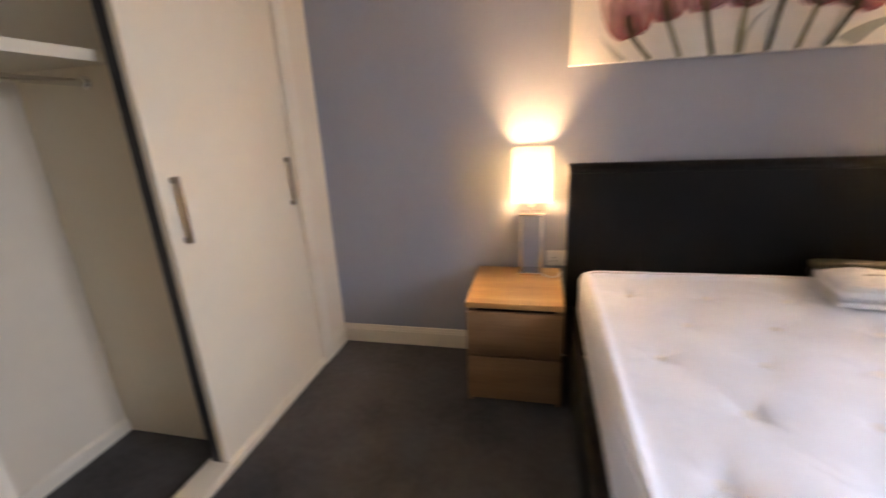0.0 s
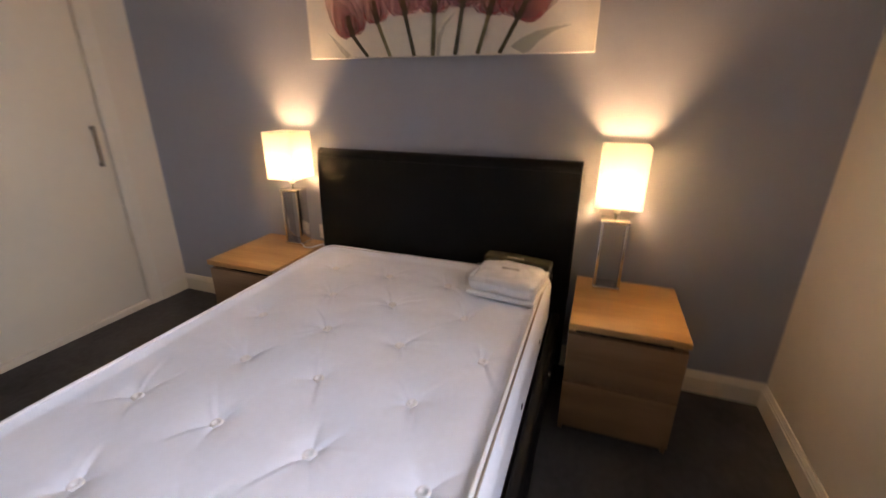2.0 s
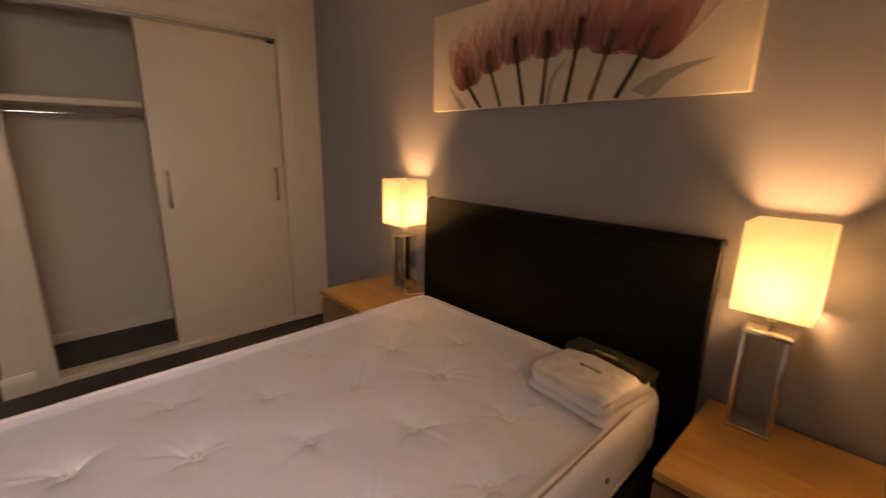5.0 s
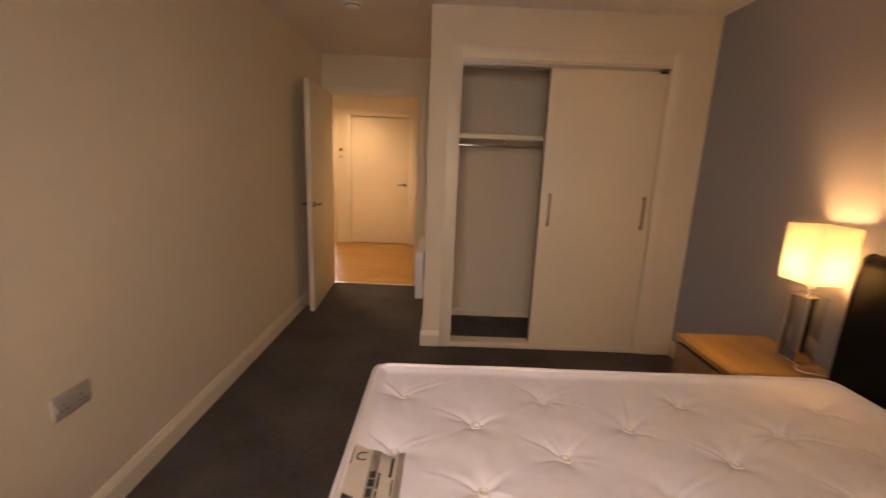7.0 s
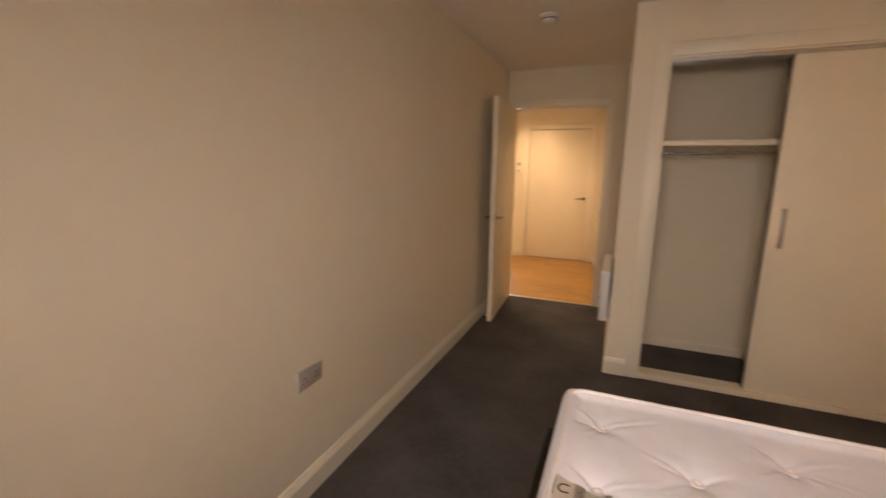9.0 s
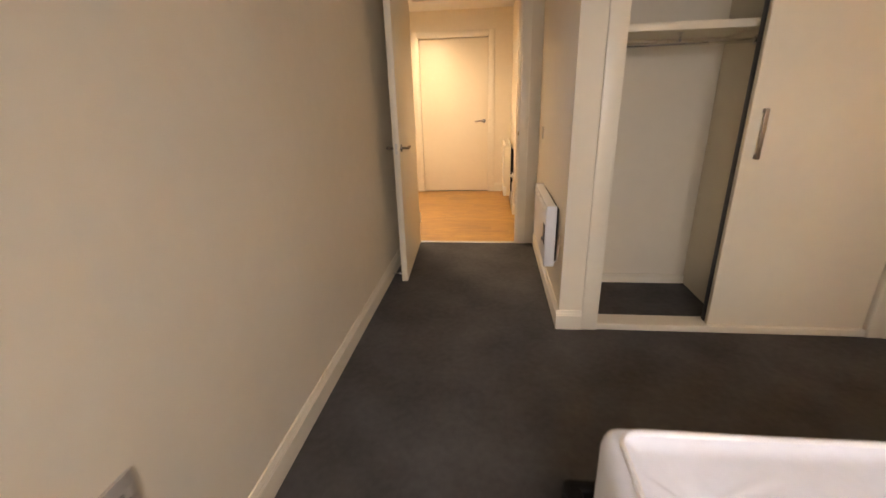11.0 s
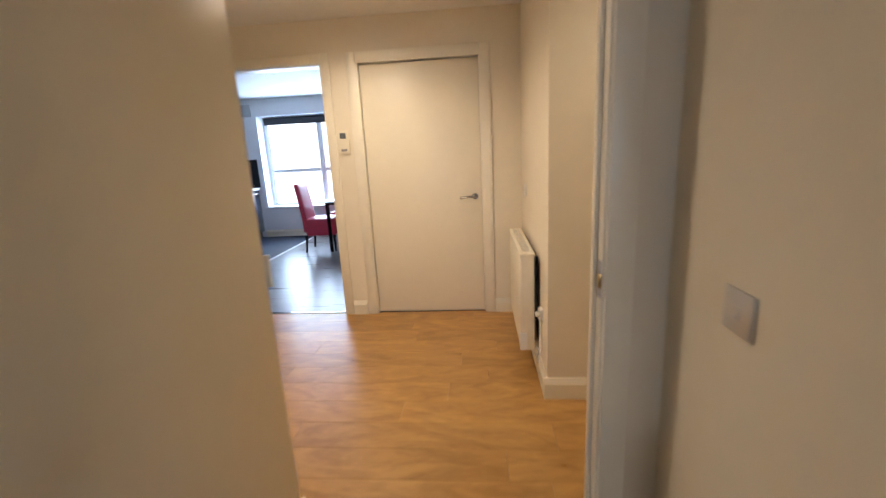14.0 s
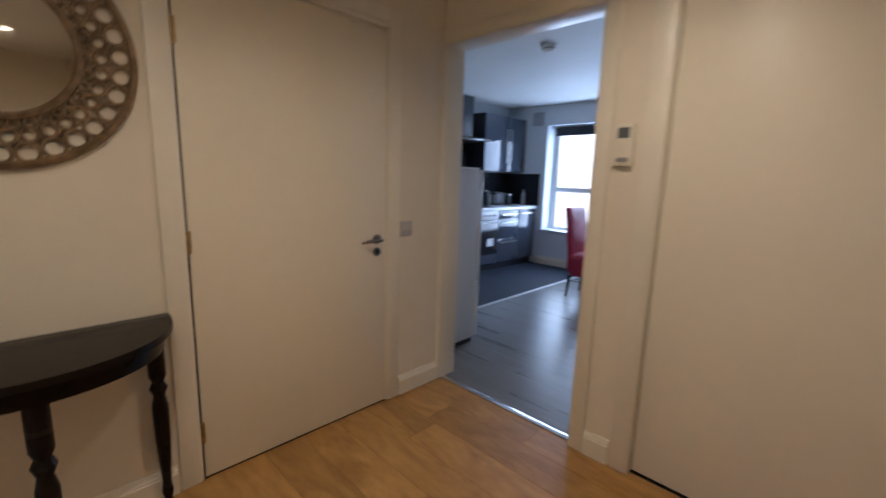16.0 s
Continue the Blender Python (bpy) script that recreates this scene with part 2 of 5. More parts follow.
M_BRASS = surface("worn_brass", (0.45, 0.31, 0.13), rough=0.35, metal=1, vary=0.15, scale=30)
M_BRONZE = surface("bronzed_brown", (0.20, 0.132, 0.070), rough=0.5, metal=0.3, vary=0.25, scale=20, bump=0.2, bump_scale=120)
M_PLASTIC = surface("white_plastic", (0.80, 0.78, 0.74), rough=0.35, vary=0.015)
M_HEATER = surface("white_enamel", (0.79, 0.78, 0.76), rough=0.33, vary=0.02, scale=3, bump=0.04, bump_scale=220)
M_OLDHEAT = surface("ivory_enamel", (0.78, 0.72, 0.58), rough=0.38, vary=0.03, scale=3, bump=0.05, bump_scale=200)
M_GRILL = surface("grey_grille", (0.26, 0.25, 0.24), rough=0.5, vary=0.08)
M_DARK = surface("dark_plastic", (0.02, 0.02, 0.022), rough=0.35)
M_LCD = surface("grey_display", (0.12, 0.13, 0.13), rough=0.15)
M_EBONY = wood("dark_stained_wood", (0.006, 0.004, 0.003), (0.012, 0.008, 0.006), rough=0.24, grain=(9, 1.2, 9), per_object=0.05)
M_EBONY.node_tree.nodes["Principled BSDF"].inputs["Specular IOR Level"].default_value = 0.16
M_MIRROR = surface("mirror_glass", (0.86, 0.86, 0.85), rough=0.03, metal=1, vary=0.0, rough_vary=0.01)
M_SHADE = shade_cloth("cream_lampshade", (0.98, 0.96, 0.88))
# half-dark cloth for the added disc that limits the lamps' downward light
M_SPILLDISC = shade_cloth("spill_disc_cloth", (0.56, 0.52, 0.44))
M_BULB = glow("bulb_glass", (1.0, 0.78, 0.48), 14.0)
M_SPOTLENS = glow("downlight_lens", (1.0, 0.85, 0.62), 16.0)
M_CANVAS = surface("off_white_canvas", (0.80, 0.75, 0.66), rough=0.75, vary=0.03, bump=0.4, bump_scale=700)
M_STEM = surface("dark_olive_print", (0.060, 0.052, 0.024), rough=0.75, vary=0.3, scale=14)
M_STEM2 = surface("olive_print", (0.17, 0.15, 0.075), rough=0.75, vary=0.3, scale=14)
M_LEAF = film("sage_print", (0.34, 0.36, 0.22), 0.42, 0.75)
M_PETAL = petal_print("rose_print", (0.44, 0.070, 0.080), (0.78, 0.38, 0.35), 0.42, 0.12)
M_PETAL2 = petal_print("pale_rose_print", (0.50, 0.11, 0.11), (0.80, 0.42, 0.38), 0.32, 0.14)
M_PETALEDGE = petal_print("crimson_print", (0.26, 0.030, 0.040), (0.60, 0.22, 0.20), 0.80, 0.16)
M_WHITECLOTH = surface("white_quilted_cotton", (0.90, 0.90, 0.91), rough=0.8, bump=0.4, bump_scale=260, bump2=0.5, bump2_scale=24)
M_POLY = sheet("clear_polythene", 0.17, 0.06)
M_OLIVE = surface("olive_card", (0.046, 0.040, 0.018), rough=0.35, vary=0.08, scale=9)
M_INK = surface("black_ink", (0.03, 0.03, 0.03), rough=0.7)
M_PAPER = surface("cream_label_cloth", (0.66, 0.60, 0.52), rough=0.7, vary=0.05, bump=0.2, bump_scale=400)
M_PATCH = surface("white_patch", (0.76, 0.77, 0.78), rough=0.6, vary=0.03)
M_PAPER2 = surface("taupe_label_cloth", (0.36, 0.31, 0.25), rough=0.7, vary=0.08, scale=20)
M_CURTAIN = surface("dark_navy_curtain", (0.030, 0.032, 0.045), rough=0.9, vary=0.15, bump=0.5, bump_scale=500)
M_GLASS = clear("window_glass")
M_UPVC = surface("white_upvc", (0.80, 0.81, 0.82), rough=0.3, vary=0.01)
M_GLOSS = surface("anthracite_gloss_door", (0.048, 0.058, 0.078), rough=0.06, vary=0.03, rough_vary=0.03, coat=0.5)
M_CARCASS = surface("graphite_carcass", (0.022, 0.024, 0.028), rough=0.45)
M_BLACKGLASS = surface("black_splash_panel", (0.018, 0.019, 0.022), rough=0.14, vary=0.1)
M_TOP = surface("white_worktop", (0.78, 0.78, 0.79), rough=0.25, vary=0.03, scale=8)
M_FRIDGE = surface("white_appliance_enamel", (0.72, 0.73, 0.75), rough=0.3, vary=0.01)
M_RED = surface("crimson_faux_leather", (0.46, 0.022, 0.06), rough=0.38, vary=0.08, bump=0.2, bump_scale=240, bump2=0.15, bump2_scale=10)
M_BLIND = surface("charcoal_roller_blind", (0.035, 0.037, 0.045), rough=0.8, bump=0.3, bump_scale=400)
M_FROST = surface("pale_glass_top", (0.62, 0.68, 0.72), rough=0.12, vary=0.02)
M_DAYLIGHT = glow("overcast_sky_board", (0.84, 0.92, 1.0), 3.4)
M_VENT = surface("grey_vent_plastic", (0.40, 0.42, 0.45), rough=0.5)

# ---- builders ----


def finish(name, bm, mat, smooth=False):
    bmesh.ops.recalc_face_normals(bm, faces=bm.faces)
    me = bpy.data.meshes.new(name)
    bm.to_mesh(me)
    bm.free()
    for k in mat if isinstance(mat, (list, tuple)) else (mat,):
        me.materials.append(k)
    if smooth:
        me.polygons.foreach_set("use_smooth", [True] * len(me.polygons))
        me.set_sharp_from_angle(angle=radians(38))
    return me


def part(name, bm, mat, parent, label="", smooth=True):
    ob = new(name, finish(name, bm, mat, smooth))
    ob.parent = parent
    return tagged(ob, label)


def structure(name, bm, mat, label, category, smooth=False):
    return tagged(new(name, finish(name, bm, mat, smooth)), label, category, "", "structure")


def thing(name, label, category, m=None, group="", kind=""):
    ob = new(name)
    ob.empty_display_size = 0.1
    ob.matrix_basis = m or Matrix()
    return tagged(ob, label, category, group, kind)


def box(x0, x1, y0, y1, z0, z1, bevel=0.0, bm=None, seg=2):
    out = bm or bmesh.new()
    tmp = bmesh.new()
    bmesh.ops.create_cube(tmp, size=1)
    for v in tmp.verts:
        v.co = Vector(((x0 + x1) / 2 + v.co.x * (x1 - x0), (y0 + y1) / 2 + v.co.y * (y1 - y0), (z0 + z1) / 2 + v.co.z * (z1 - z0)))
    if bevel:
        bmesh.ops.bevel(tmp, geom=tmp.edges[:], offset=bevel, segments=seg, profile=0.5, affect="EDGES")
    merge(out, tmp)
    return out


def merge(out, tmp):
    vs = {v: out.verts.new(v.co) for v in tmp.verts}
    for f in tmp.faces:
        nf = out.faces.new([vs[v] for v in f.verts])
        nf.material_index = f.material_index
    tmp.free()


def rod(p0, p1, r0, r1=None, seg=16, bm=None, bevel=0.0):
    out = bm or bmesh.new()
    p0, p1 = Vector(p0), Vector(p1)
    tmp = bmesh.new()
    bmesh.ops.create_cone(tmp, cap_ends=True, segments=seg, radius1=r0, radius2=r0 if r1 is None else r1, depth=(p1 - p0).length)
    if bevel:
        es = [e for e in tmp.edges if any(len(f.verts) > 4 for f in e.link_faces)]
        bmesh.ops.bevel(tmp, geom=es, offset=bevel, segments=2, profile=0.5, affect="EDGES")
    m = Matrix.Translation((p0 + p1) / 2) @ (p1 - p0).to_track_quat("Z", "Y").to_matrix().to_4x4()
    tmp.transform(m)
    merge(out, tmp)
    return out


def lathe(profile, seg=24, bm=None, at=(0, 0, 0), closed=False):
    """Turn (radius, height) pairs round the z axis."""
    out = bm or bmesh.new()
    rings = []
    for r, z in profile:
        rings.append([out.verts.new((at[0] + r * math.cos(a), at[1] + r * math.sin(a), at[2] + z)) for a in (2 * math.pi * k / seg for k in range(seg))])
    for a, b in zip(rings, rings[1:]):
        for k in range(seg):
            out.faces.new((a[k], a[(k + 1) % seg], b[(k + 1) % seg], b[k]))
    if closed:
        a, b = rings[-1], rings[0]
        for k in range(seg):
            out.faces.new((a[k], a[(k + 1) % seg], b[(k + 1) % seg], b[k]))
    else:
        for end in (rings[0], rings[-1]):
            out.faces.new(end)
    return out


def prism(outline, a0, a1, axis="y", bm=None, bevel=0.0):
    """A closed outline drawn out along an axis. axis y: outline is (x, z); x: (y, z); z: (x, y)."""
    out = bm or bmesh.new()
    tmp = bmesh.new()

    def place(u, v, a):
        return {"y": (u, a, v), "x": (a, u, v), "z": (u, v, a)}[axis]
    lo = [tmp.verts.new(place(u, v, a0)) for u, v in outline]
    hi = [tmp.verts.new(place(u, v, a1)) for u, v in outline]
    tmp.faces.new(lo)
    tmp.faces.new(hi[::-1])
    k = len(lo)
    for i in range(k):
        tmp.faces.new((lo[i], lo[(i + 1) % k], hi[(i + 1) % k], hi[i]))
    if bevel:
        ends = [e for e in tmp.edges if len({f for f in e.link_faces if len(f.verts) == k}) == 1]
        bmesh.ops.bevel(tmp, geom=ends, offset=bevel, segments=2, profile=0.5, affect="EDGES")
    merge(out, tmp)
    return out


def tube(points, r, seg=10, bm=None):
    """A bent round bar through the points."""
    out = bm or bmesh.new()
    pts = [Vector(p) for p in points]
    rings = []
    for i, p in enumerate(pts):
        d = (pts[min(i + 1, len(pts) - 1)] - pts[max(i - 1, 0)]).normalized()
        u = d.orthogonal().normalized() if not rings else (side - side.dot(d) * d).normalized()
        side = u
        w = d.cross(u)
        rr = r[i] if isinstance(r, (list, tuple)) else r
        rings.append([out.verts.new(p + rr * (u * math.cos(a) + w * math.sin(a))) for a in (2 * math.pi * k / seg for k in range(seg))])
    for a, b in zip(rings, rings[1:]):
        for k in range(seg):
            out.faces.new((a[k], a[(k + 1) % seg], b[(k + 1) % seg], b[k]))
    out.faces.new(rings[0])
    out.faces.new(rings[-1])
    return out


def slab(x0, x1, y0, y1, z0, z1, r, nx, ny, nz, lift=None):
    """A soft box with corners rounded to radius r and a fine skin; lift(x, y) moves its top."""
    tmp = bmesh.new()
    c = Vector(((x0 + x1) / 2, (y0 + y1) / 2, (z0 + z1) / 2))
    h = Vector(((x1 - x0) / 2, (y1 - y0) / 2, (z1 - z0) / 2))
    seen = {}

    def vert(i, j, k):
        key = (i, j, k)
        if key not in seen:
            p = Vector((h.x * (2 * i / nx - 1), h.y * (2 * j / ny - 1), h.z * (2 * k / nz - 1)))
            q = Vector([max(-(b - r), min(b - r, a)) for a, b in zip(p, h)])
            d = p - q
            if d.length > 1e-9:
                p = q + d.normalized() * r * min(1, max(abs(d.x), abs(d.y), abs(d.z)) / r)
            p = p + c
            if lift and k == nz:
                p.z += lift(p.x, p.y)
            seen[key] = tmp.verts.new(p)
        return seen[key]
    for k in (0, nz):
        for i in range(nx):
            for j in range(ny):
                tmp.faces.new((vert(i, j, k), vert(i + 1, j, k), vert(i + 1, j + 1, k), vert(i, j + 1, k)))
    for i in (0, nx):
        for j in range(ny):
            for k in range(nz):
                tmp.faces.new((vert(i, j, k), vert(i, j + 1, k), vert(i, j + 1, k + 1), vert(i, j, k + 1)))
    for j in (0, ny):
        for i in range(nx):
            for k in range(nz):
                tmp.faces.new((vert(i, j, k), vert(i + 1, j, k), vert(i + 1, j, k + 1), vert(i, j, k + 1)))
    return tmp


def boxes(*specs):
    bm = bmesh.new()
    for s in specs:
        box(*s, bm=bm)
    return bm


def pierced(u0, u1, top, openings, a0, a1, axis):
    """A wall from u0 to u1, with door openings (from, to, height) that reach the floor."""
    pts = [(u0, 0)]
    for o0, o1, h in openings:
        pts += [(o0, 0), (o0, h), (o1, h), (o1, 0)]
    return prism(pts + [(u1, 0), (u1, top), (u0, top)], a0, a1, axis)


# ---- large structure ----
CEIL, HCEIL, KCEIL = 2.43, 2.37, 2.40
structure("wall_west", box(-0.238, -0.118, -3.84, 1.535, 0, CEIL), M_CREAM, "cream painted plaster wall opposite the bed", "wall")
structure("wall_east", box(3.0, 3.12, -3.84, 0.0, 0, CEIL), M_GREY, "blue-grey painted accent wall behind the bed", "wall")
structure("wall_south", boxes((-0.118, 0.30, -3.84, -3.72, 0, CEIL), (1.70, 3.0, -3.84, -3.72, 0, CEIL), (0.30, 1.70, -3.84, -3.72, 0, 0.90),
                              (0.30, 1.70, -3.84, -3.72, 2.12, CEIL)), M_CREAM, "cream painted wall with the bedroom window", "wall")
structure("wall_wardrobe_front", pierced(1.055, 3.12, CEIL, [(1.275, 2.70, 2.10)], 0, 0.10, "y"),
          M_CREAM, "cream painted wall round the built-in wardrobe", "wall")
structure("wall_passage", box(1.055, 1.175, 0.10, 1.535, 0, CEIL), M_CREAM, "cream painted wall beside the bedroom passage", "wall")
structure("wall_wardrobe_back", boxes((1.175, 3.0, 0.69, 0.79, 0, CEIL), (3.0, 3.12, 0.10, 0.79, 0, CEIL)), M_CREAM, "pale painted back wall inside the wardrobe", "wall")
structure("wall_hall_south", pierced(-1.70, 2.72, CEIL, [(-0.095, 0.905, 2.075)], 1.535, 1.60, "y"),
          M_CREAM, "cream painted wall with the bedroom doorway", "wall")
structure("wall_hall_west", pierced(1.60, 3.90, CEIL, [(2.455, 3.455, 2.075)], -1.70, -1.58, "x"),
          M_CREAM, "cream painted hall wall with the cupboard door", "wall")
structure("wall_hall_north", pierced(-4.09, 1.70, CEIL, [(-1.576, -0.605, 2.075), (-0.345, 0.617, 2.062)], 3.857, 4.0, "y"),
          M_CREAM, "cream painted hall wall with two doorways", "wall")
structure("wall_hall_east", box(0.915, 1.035, 2.69, 3.90, 0, CEIL), M_CREAM, "cream painted hall wall behind the heater", "wall")
structure("wall_hall_corner", box(0.915, 2.72, 2.57, 2.69, 0, CEIL), M_CREAM, "cream painted projecting corner wall in the hall", "wall")
structure("wall_hall_end", box(2.60, 2.72, 1.60, 2.57, 0, CEIL), M_CREAM, "cream painted wall closing the hall", "wall")
structure("wall_kitchen_west", box(-4.09, -3.97, 4.0, 7.75, 0, CEIL), M_KWALL, "pale painted kitchen wall behind the units", "wall")
structure("wall_kitchen_north", boxes((-4.09, -3.23, 7.75, 8.05, 0, CEIL), (-1.20, 1.70, 7.75, 8.05, 0, CEIL), (-3.23, -1.20, 7.75, 8.05, 0, 0.52),
                                      (-3.23, -1.20, 7.75, 8.05, 2.11, CEIL)), M_KWALL, "pale painted kitchen wall with the large window", "wall")
structure("wall_kitchen_east", box(1.60, 1.70, 4.0, 7.75, 0, CEIL), M_KWALL, "pale painted wall closing the dining end", "wall")
# unseen closures behind the two shut doors, added to keep stray light out
structure("wall_cupboard", boxes((-2.40, -2.30, 2.30, 3.60, 0, CEIL), (-2.30, -1.70, 2.30, 2.40, 0, CEIL), (-2.30, -1.70, 3.50, 3.60, 0, CEIL), (-2.30, -1.70, 2.40, 3.50, 2.20, CEIL),
                                (-2.30, -1.70, 2.40, 3.50, -0.1, 0)), M_CREAM, "unseen plain walls behind the cupboard door, added to stop light leaks", "wall")
structure("wall_behind_hall_door", boxes((-0.50, 0.80, 4.20, 4.30, 0, KCEIL), (-0.50, -0.42, 4.0, 4.20, 0, KCEIL), (0.72, 0.80, 4.0, 4.20, 0, KCEIL)), M_KWALL,
          "unseen plain walls behind the closed hall door, added to stop light leaks", "wall")
structure("ceiling_bedroom", box(-0.238, 3.12, -3.84, 1.60, CEIL, CEIL + 0.1), M_CEIL, "white painted bedroom ceiling", "ceiling")
structure("ceiling_hall", box(-1.70, 2.72, 1.602, 3.898, HCEIL, CEIL + 0.1), M_CEIL, "white painted hall ceiling", "ceiling")
structure("ceiling_kitchen", box(-4.09, 1.70, 4.002, 8.05, KCEIL, CEIL + 0.1), M_CEIL, "white painted kitchen ceiling", "ceiling")
structure("floor_bedroom", box(-0.238, 3.12, -3.84, 1.55, -0.1, 0), M_CARPET, "charcoal grey cut-pile bedroom carpet", "carpet")
FLOOR_HALL = structure("floor_hall", box(-1.70, 2.72, 1.55, 3.90, -0.1, -0.009), M_JOINT, "golden oak laminate plank hall floor", "floor")
FLOOR_KITCHEN = structure("floor_kitchen", box(-4.09, 1.70, 3.90, 8.05, -0.1, -0.009), M_JOINT, "grey laminate and slate-blue vinyl kitchen floor", "floor")

BASE = [(0, 0), (0.018, 0), (0.018, 0.088), (0.0145, 0.093), (0.0145, 0.099), (0.011, 0.104), (0.006, 0.118), (0, 0.12)]


def baseboard(p0, p1, inward, label="white painted moulded skirting board", tall=1.0):
    """A moulded skirting from p0 to p1 on the plan; inward points into the room."""
    bm = bmesh.new()
    ix, iy = inward
    ends = []
    for px, py in (p0, p1):
        ends.append([bm.verts.new((px + ix * d, py + iy * d, z * tall)) for d, z in BASE])
    k = len(BASE)
    for i in range(k):
        bm.faces.new((ends[0][i], ends[0][(i + 1) % k], ends[1][(i + 1) % k], ends[1][i]))
    bm.faces.new(ends[0])
    bm.faces.new(ends[1])
    return structure("baseboard", bm, M_TRIM, label, "skirting board")


baseboard((-0.118, -3.72), (-0.118, 1.535), (1, 0))
baseboard((-0.10, -3.72), (2.982, -3.72), (0, 1))
baseboard((3.0, -3.72), (3.0, 0.0), (-1, 0))
baseboard((2.785, 0.0), (2.982, 0.0), (0, -1))
baseboard((1.037, 0.0), (1.183, 0.0), (0, -1))
baseboard((1.055, 0.0), (1.055, 1.535), (-1, 0))
baseboard((1.175, 0.69), (2.03, 0.69), (0, -1), "low white skirting board inside the wardrobe", 0.55)
baseboard((1.175, 0.10), (1.175, 0.69), (1, 0), "low white skirting board inside the wardrobe", 0.55)
baseboard((-1.58, 1.60), (-1.58, 2.375), (1, 0))
baseboard((-1.58, 3.53), (-1.58, 3.857), (1, 0))
baseboard((-0.545, 3.857), (-0.425, 3.857), (0, -1))
baseboard((0.69, 3.857), (0.915, 3.857), (0, -1))
baseboard((0.915, 2.57), (0.915, 3.857), (-1, 0))
baseboard((0.897, 2.57), (2.60, 2.57), (0, -1))
baseboard((-1.58, 1.60), (-0.165, 1.60), (0, 1))
baseboard((0.985, 1.60), (2.60, 1.60), (0, 1))
baseboard((2.60, 1.60), (2.60, 2.57), (-1, 0))
baseboard((-3.33, 7.75), (1.60, 7.75), (0, -1), "pale painted kitchen skirting board")
baseboard((1.60, 4.0), (1.60, 7.75), (-1, 0), "pale painted kitchen skirting board")
baseboard((-0.60, 4.0), (1.60, 4.0), (0, 1), "pale painted kitchen skirting board")


def trim(name, specs, label, mat=None, bevel=0.004):
    bm = bmesh.new()
    for s in specs:
        box(*s, bevel, bm)
    return structure(name, bm, mat or M_TRIM, label, "door frame", True)


# door frames: lining through the wall and a flat architrave on the faces that show
trim("trim_bedroom_door", [(-0.095, -0.075, 1.533, 1.602, 0, 2.065), (0.885, 0.905, 1.533, 1.602, 0, 2.067), (-0.095, 0.905, 1.531, 1.604, 2.055, 2.075)],
     "white painted bedroom door lining")
trim("trim_bedroom_door_stop", [(0.873, 0.8852, 1.575, 1.598, 0, 2.055), (0.0, 0.873, 1.575, 1.598, 2.043, 2.0552)],
     "white painted door stop bead", bevel=0.002)
trim("trim_bedroom_door_inner", [(0.892, 0.962, 1.519, 1.5345, 0, 2.135), (-0.06, 0.892, 1.519, 1.5345, 2.067, 2.135)],
     "white painted architrave on the bedroom side")
trim("trim_bedroom_door_outer", [(0.892, 0.972, 1.6005, 1.612, 0, 2.145), (-0.165, -0.086, 1.6005, 1.612, 0, 2.145), (-0.086, 0.892, 1.6005, 1.612, 2.067, 2.145)],
     "white painted architrave on the hall side")
trim("trim_hall_door", [(-0.345, -0.3285, 3.849, 4.0, 0, 2.05), (0.6005, 0.617, 3.849, 4.0, 0, 2.05), (-0.345, 0.617, 3.847, 4.0, 2.045, 2.062)],
     "white painted hall door lining")
trim("trim_hall_door_face", [(-0.412, -0.340, 3.842, 3.8565, 0, 2.125), (0.612, 0.685, 3.842, 3.8565, 0, 2.125), (-0.340, 0.612, 3.842, 3.8565, 2.057, 2.125)],
     "white painted architrave round the hall door")
trim("trim_kitchen_doorway", [(-1.576, -1.558, 3.849, 4.008, 0, 2.055), (-0.625, -0.605, 3.849, 4.008, 0, 2.055), (-1.576, -0.605, 3.847, 4.01, 2.055, 2.075)],
     "white painted kitchen doorway lining")
trim("trim_kitchen_doorway_face", [(-1.5785, -1.566, 3.842, 3.8565, 0, 2.13), (-0.612, -0.548, 3.842, 3.8565, 0, 2.13), (-1.566, -0.612, 3.842, 3.8565, 2.063, 2.13)],
     "white painted architrave round the kitchen doorway")
trim("trim_cupboard_door", [(-1.70, -1.572, 2.455, 2.469, 0, 2.062), (-1.70, -1.572, 3.437, 3.455, 0, 2.062), (-1.70, -1.570, 2.455, 3.455, 2.0445, 2.075)],
     "white painted cupboard door lining")
trim("trim_cupboard_door_face", [(-1.5795, -1.565, 2.385, 2.462, 0, 2.138), (-1.5795, -1.565, 3.448, 3.522, 0, 2.138), (-1.5795, -1.565, 2.462, 3.448, 2.068, 2.138)],
     "white painted architrave round the cupboard door")
trim("trim_wardrobe", [(1.183, 1.268, -0.016, -0.0005, 0, 2.185), (2.705, 2.785, -0.016, -0.0005, 0, 2.185), (1.268, 2.705, -0.016, -0.0005, 2.105, 2.185)],
     "cream painted flat frame round the wardrobe opening")
trim("trim_wardrobe_lining", [(1.262, 1.2745, -0.012, 0.12, 0, 2.105), (2.7005, 2.712, -0.012, 0.12, 0, 2.105), (1.2745, 2.7005, -0.010, 0.118, 2.092, 2.1045)],
     "cream painted wardrobe lining", bevel=0.002)
trim("trim_wardrobe_sill", [(1.2745, 2.7005, -0.008, 0.112, 0.0, 0.040)], "white painted wardrobe floor track board")
trim("trim_threshold_bedroom", [(-0.075, 0.885, 1.535, 1.572, -0.002, 0.007)], "worn metal threshold strip", M_STEEL, 0.003)
trim("trim_threshold_kitchen", [(-1.558, -0.625, 3.880, 3.917, -0.004, 0.006)], "bright metal threshold strip", M_CHROME, 0.003)
